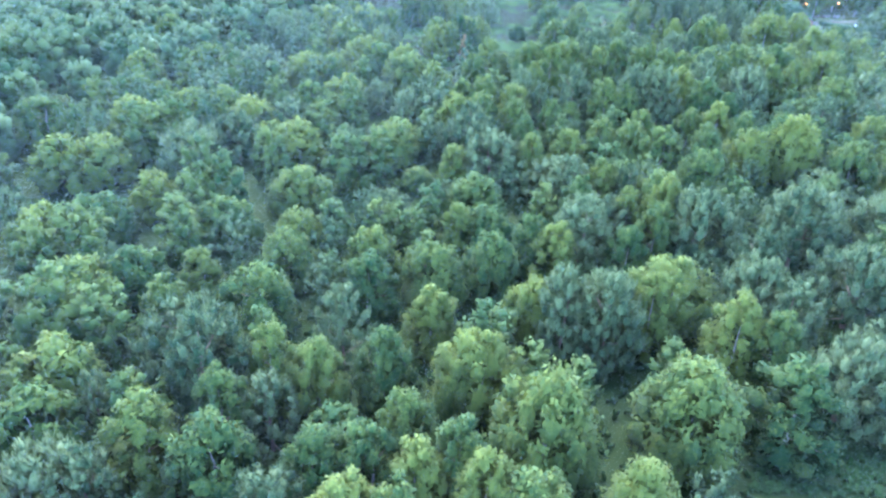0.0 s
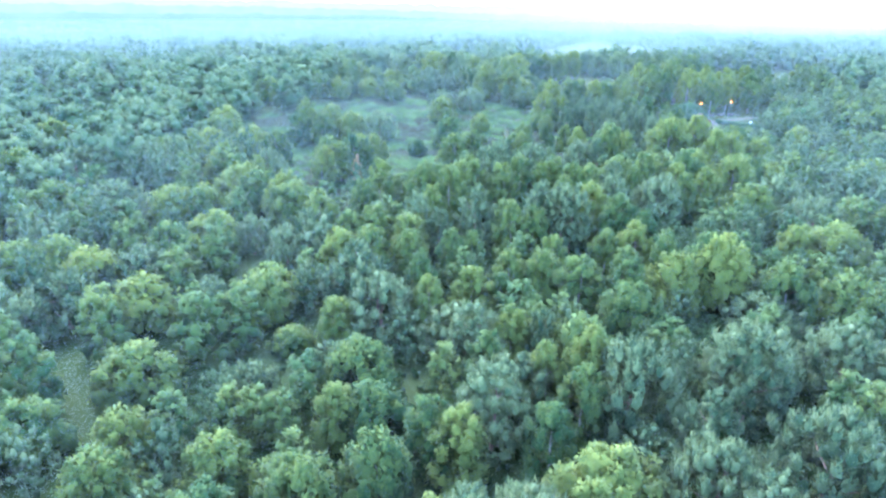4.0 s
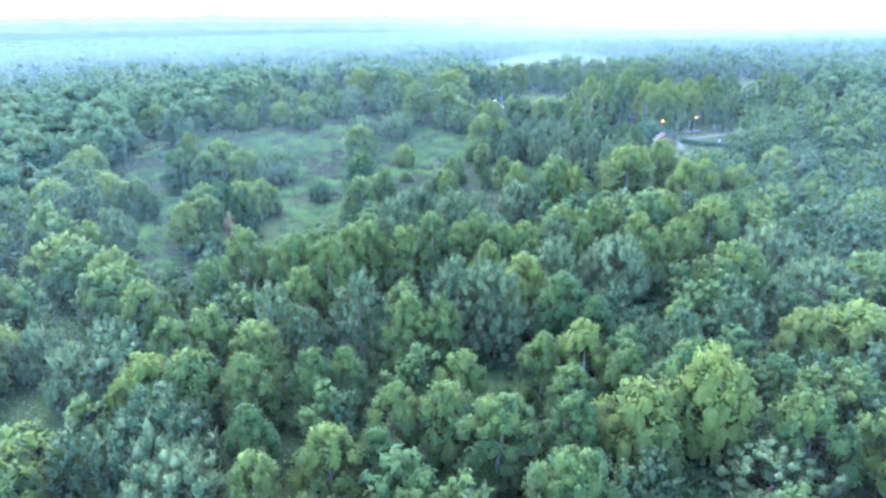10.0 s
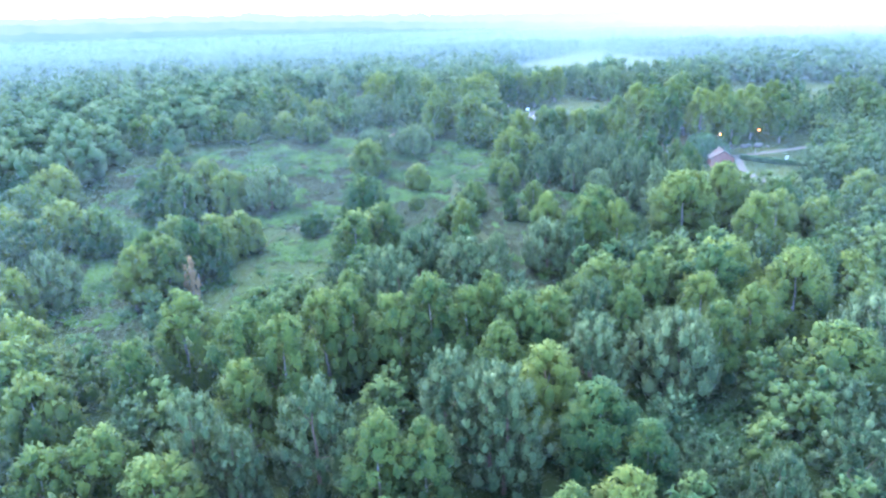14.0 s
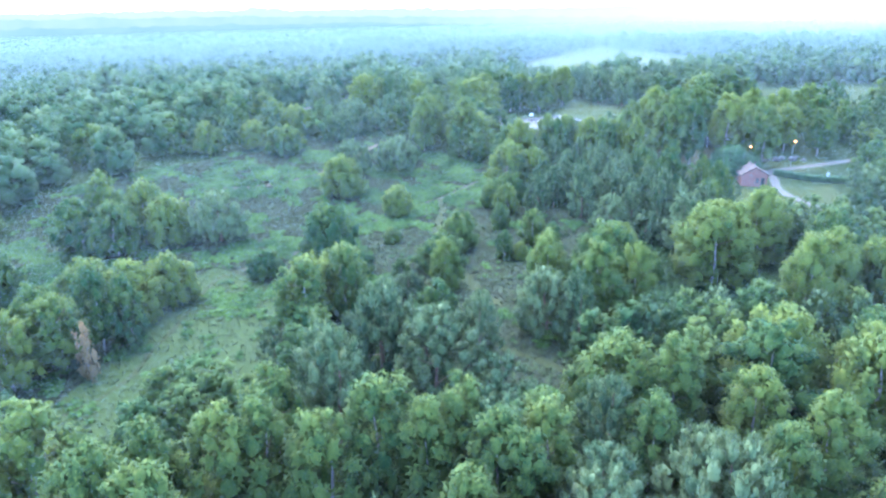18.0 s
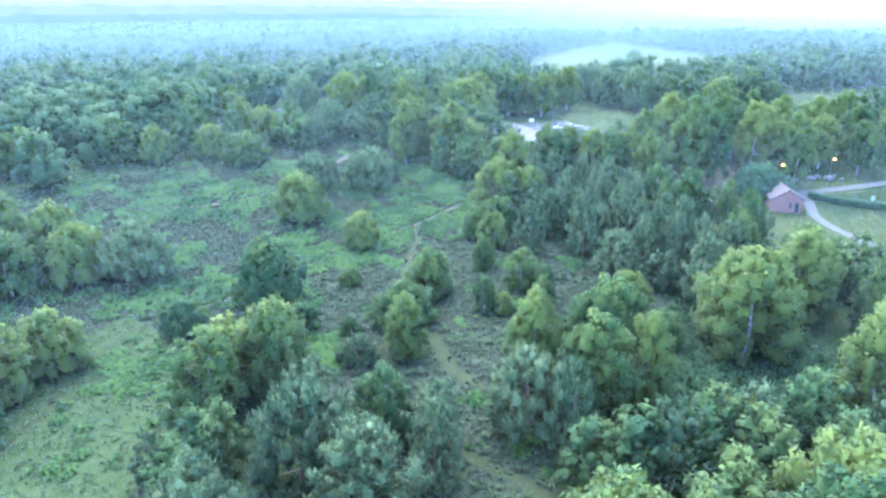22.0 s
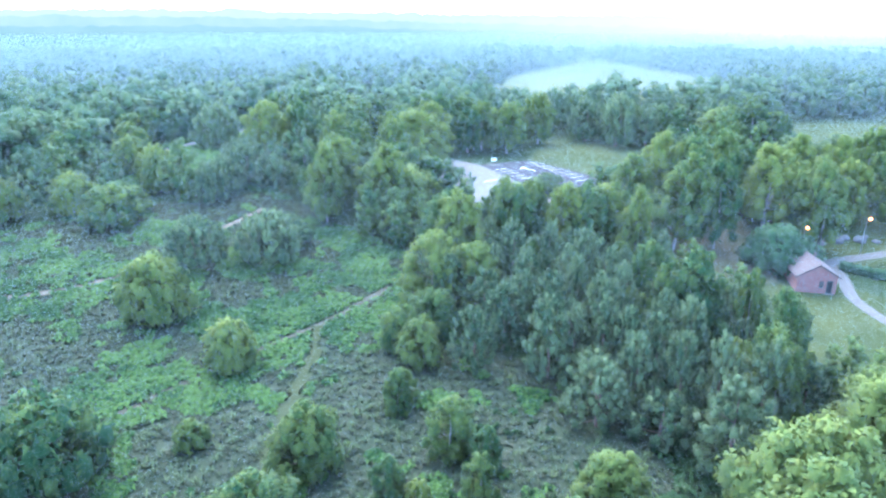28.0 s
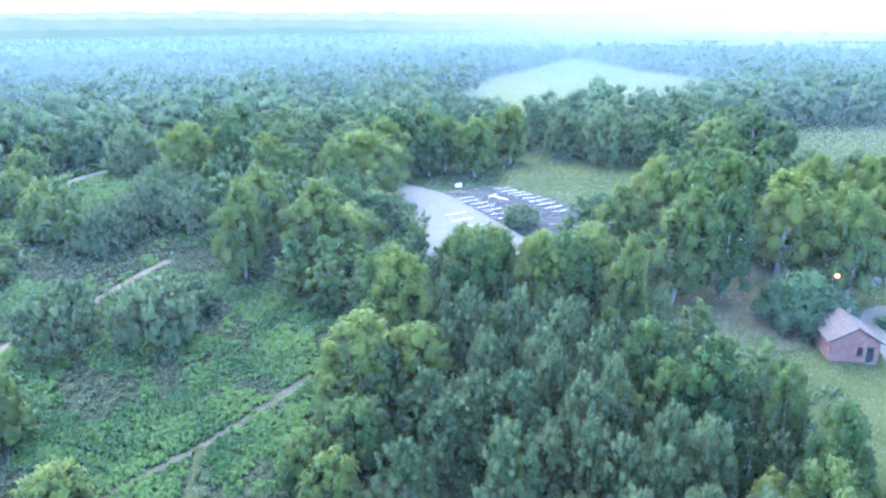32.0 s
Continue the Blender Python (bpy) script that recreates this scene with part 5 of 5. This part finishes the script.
def line_on(x0, y0, x1, y1, w, mat, lift, name):
    d = Vector((x1 - x0, y1 - y0, 0)).normalized() * w / 2
    bm = bmesh.new()
    n = 4
    rows = []
    for k in range(n + 1):
        x, y = x0 + (x1 - x0) * k / n, y0 + (y1 - y0) * k / n
        rows.append([bm.verts.new((x - s * d.y, y + s * d.x, gz(x, y) + lift)) for s in (-1, 1)])
    for a, b in zip(rows, rows[1:]):
        bm.faces.new((a[0], b[0], b[1], a[1]))
    return part(name, bm, mat, bay)


for k in range(9):
    f = k / 8
    x, y = 95.8 + 7.6 * f, 307.2 - 13.6 * f
    line_on(x, y, x - 3.5, y - 1.1, 0.14, M_PAINT, 0.11, "bay_line")
for k in range(8):
    f = k / 7
    x, y = 87.6 + 6.6 * f, 302.2 - 12.2 * f
    line_on(x, y, x - 3.4, y - 1.25, 0.14, M_PAINT, 0.11, "bay_line")
for k in range(6):
    f = k / 5
    x, y = 84.5 + 4.5 * f, 294.0 - 14.0 * f
    line_on(x, y, x - 3.6, y - 1.3, 0.16, M_PAINT, 0.10, "bay_line")
line_on(91.0, 302.0, 93.4, 299.4, 0.25, M_PAINT, 0.11, "arrow_shaft")
line_on(91.9, 303.0, 90.2, 301.4, 0.25, M_PAINT, 0.112, "arrow_head")
for x0, y0, x1, y1 in ((83.6, 305.6, 86.6, 305.0), (102.2, 293.6, 106.0, 293.2), (98.6, 287.8, 100.2, 287.4)):
    k = new("kerb_island")
    part("kerb", box((-1.6, 1.6, -0.35, 0.35, -0.1, 0.16), bevel=0.05), M_PALE, k)
    k.matrix_world = pose((x0 + x1) / 2, (y0 + y1) / 2, gz((x0 + x1) / 2, (y0 + y1) / 2) + 0.06, 0, 0, math.degrees(math.atan2(y1 - y0, x1 - x0)))
    tagged(k, "pale raised concrete kerb island in the car park", "kerb", "kerb islands")


def sign(x, y, turn, w, h, z):
    o = thing("notice_board", x, y, turn, "white notice board on two timber posts", "sign", "notice boards", sink=0.05)
    part("panel", box((-w / 2, w / 2, -0.03, 0.03, z, z + h)), M_WHITE, o)
    for s in (-1, 1):
        part("post", box((s * w * 0.42 - 0.05, s * w * 0.42 + 0.05, 0.03, 0.12, -0.2, z + h)), M_TIMBER, o)


sign(85.5, 307.2, 20, 1.3, 0.7, 0.6)
sign(144.8, 251.2, 30, 1.4, 1.1, 0.5)
sign(107.2, 294.2, 30, 1.2, 0.8, 0.5)


# ---- parked cars ----
def car(x, y, turn, paint, colour):
    o = thing("parked_car", x, y, turn, colour + " hatchback parked among trees", "car", "parked cars")
    body = prism([(-2.05, 0.35), (2.05, 0.35), (2.08, 0.75), (1.9, 0.92), (0.95, 1.0), (0.35, 1.42), (-1.35, 1.45), (-1.95, 1.0), (-2.1, 0.75)], -0.85, 0.85)
    bmesh.ops.bevel(body, geom=body.edges[:], offset=0.06, segments=2, affect="EDGES")
    part("body", body, paint, o)
    part("windscreen", prism([(0.42, 1.36), (0.95, 1.02), (1.0, 1.03), (0.47, 1.39)], -0.72, 0.72), M_DARK, o)
    for s in (-1, 1):
        part("side_window", prism([(-1.55, 1.02), (0.75, 1.02), (0.3, 1.36), (-1.3, 1.38)], s * 0.855, s * 0.87), M_DARK, o)
        for wx in (-1.3, 1.3):
            wheel = part("tyre", rod((wx, s * 0.68, 0.32), (wx, s * 0.87, 0.32), 0.32, 0.32, 16), M_DARK, o)
            part("rim", rod((wx, s * 0.86, 0.32), (wx, s * 0.885, 0.32), 0.2, 0.19, 12), M_STEEL, wheel)


car(138.0, 333.0, 20, M_WHITE, "white")
car(141.5, 336.6, 20, M_STEEL, "silver")
car(145.2, 340.6, 20, M_WHITE, "white")


# ---- hedge, rocks ----
def hedge():
    rng = np.random.default_rng(5)
    o = thing("hedge", 138, 253, 0, "clipped dark green hedge beside the drive", "hedge")
    o.matrix_world = Matrix.Identity(4)
    pieces = []
    for k, q in enumerate(smooth_line([(134.4, 255.6), (137.2, 252.9), (140.5, 250.4), (146, 248), (153, 246.5)], 9)):
        for z in (0.35, 0.95):
            c = np.array([q.x + rng.uniform(-0.2, 0.2), q.y + rng.uniform(-0.2, 0.2), gz(q.x, q.y) + z])
            rad = np.array([0.85, 0.75, 0.55])
            pieces.append((c + BALL1[0] * rad * 0.8, BALL1[1], BALL1[0]))
            pieces.append(leaves(rng, c, rad, 60, 0.32, 0.2, "bush"))
    V, T, N = join(pieces)
    me = fast_mesh("foliage", V, T, M_BUSH, N)
    new("foliage", me).parent = o


hedge()


def boulder(x, y, r, seed):
    rng = np.random.default_rng(seed)
    V, T = BALL2
    V = V * (r, r * rng.uniform(0.6, 0.9), r * rng.uniform(0.5, 0.75)) * (1 + rng.uniform(-0.14, 0.14, (len(V), 1))) + (0, 0, r * 0.25)
    o = new("boulder", fast_mesh("boulder", V, T, M_STONE))
    o.matrix_world = pose(x, y, gz(x, y), 0, 0, rng.uniform(0, 360))
    tagged(o, "grey weathered boulder on bare ground by the drive", "boulder", "boulders by the drive")


for k, (x, y, r) in enumerate(((136.8, 265.6, 0.9), (138.6, 266.6, 0.7), (140.6, 266.0, 1.1), (142.6, 267.0, 0.9), (144.8, 266.0, 1.2), (146.6, 267.2, 0.8), (147.6, 265.4, 0.7))):
    boulder(x, y, r, 60 + k)


# ---- distance, its haze painted as glow ----
def backdrop(name, radius, tops, colour_low, colour_high, label, seed):
    """A wooded skyline far off, as a curved glowing sheet with haze painted into its emission colour; tops: its heights
    from west to east. The painted haze whitens eastwards.
    """
    n, cx, cy = 700, 40, 120
    V, T = [], []
    for k in range(n + 1):
        a = radians(-85 + 170 * k / n)
        x, y = cx + math.sin(a) * radius, cy + math.cos(a) * radius
        trees = abs(noise.noise((x / 14, y / 14, seed))) * 4 + abs(noise.noise((x / 45, y / 45, seed))) * 5
        top = np.interp(k / n, np.linspace(0, 1, len(tops)), tops) + trees * radius / 1000
        for z in (-20, top * 0.5, top):
            V.append((x, y, z))
        if k:
            for j in (0, 1):
                i = (k - 1) * 3 + j
                T += [(i, i + 3, i + 4), (i, i + 4, i + 1)]
    m = bpy.data.materials.new(name)
    m.use_nodes = True
    nd, l = m.node_tree.nodes, m.node_tree.links
    b = nd["Principled BSDF"]
    geo, sep = nd.new("ShaderNodeNewGeometry"), nd.new("ShaderNodeSeparateXYZ")
    l.new(geo.outputs["Position"], sep.inputs[0])
    noi = nd.new("ShaderNodeTexNoise"); noi.inputs["Scale"].default_value = 0.03; noi.inputs["Detail"].default_value = 5
    l.new(geo.outputs["Position"], noi.inputs["Vector"])
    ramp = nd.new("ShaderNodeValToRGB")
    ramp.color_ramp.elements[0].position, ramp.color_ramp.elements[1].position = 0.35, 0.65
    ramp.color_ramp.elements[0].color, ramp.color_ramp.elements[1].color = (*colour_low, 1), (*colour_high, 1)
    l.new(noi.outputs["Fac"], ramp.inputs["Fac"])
    # painted haze: the glow turns to white towards the east
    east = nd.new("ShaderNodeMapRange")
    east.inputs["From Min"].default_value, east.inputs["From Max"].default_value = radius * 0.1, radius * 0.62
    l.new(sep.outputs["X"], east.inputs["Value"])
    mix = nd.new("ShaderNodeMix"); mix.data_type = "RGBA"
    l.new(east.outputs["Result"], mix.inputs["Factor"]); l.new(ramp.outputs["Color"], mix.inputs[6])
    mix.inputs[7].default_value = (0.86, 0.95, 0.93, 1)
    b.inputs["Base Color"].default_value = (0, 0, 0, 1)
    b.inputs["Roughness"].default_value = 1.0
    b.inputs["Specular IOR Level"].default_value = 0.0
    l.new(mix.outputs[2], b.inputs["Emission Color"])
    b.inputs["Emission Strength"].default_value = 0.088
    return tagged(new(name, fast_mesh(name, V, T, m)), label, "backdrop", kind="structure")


# each sheet farther off carries paler haze in its emission colours
backdrop("backdrop_near_wood", 600, [17, 18, 17, 18, 17, 15, 13, 12, 11, 10], (0.175, 0.33, 0.32), (0.23, 0.40, 0.38), "blue wooded skyline, its haze painted in", 2.3)
backdrop("backdrop_near_ridge", 720, [22, 21, 21, 20, 20, 17, 14, 12, 11, 10], (0.235, 0.41, 0.385), (0.285, 0.465, 0.43), "pale blue wooded ridge, its haze painted in", 3.1)
backdrop("backdrop_middle_ridge", 900, [28, 28, 29, 29, 27, 21, 16, 13, 12, 11], (0.31, 0.48, 0.44), (0.36, 0.53, 0.48), "paler wooded ridge, its haze painted in", 5.7)
backdrop("backdrop_far_ridge", 1150, [35, 37, 39, 39, 36, 27, 19, 15, 13, 12], (0.40, 0.55, 0.5), (0.45, 0.59, 0.53), "faint wooded hills, their haze painted in", 7.9)
backdrop("backdrop_hills", 1500, [42, 44, 48, 50, 48, 40, 36, 35, 35, 35], (0.54, 0.64, 0.57), (0.58, 0.67, 0.6), "faint hills on the horizon, their haze painted in", 9.3)
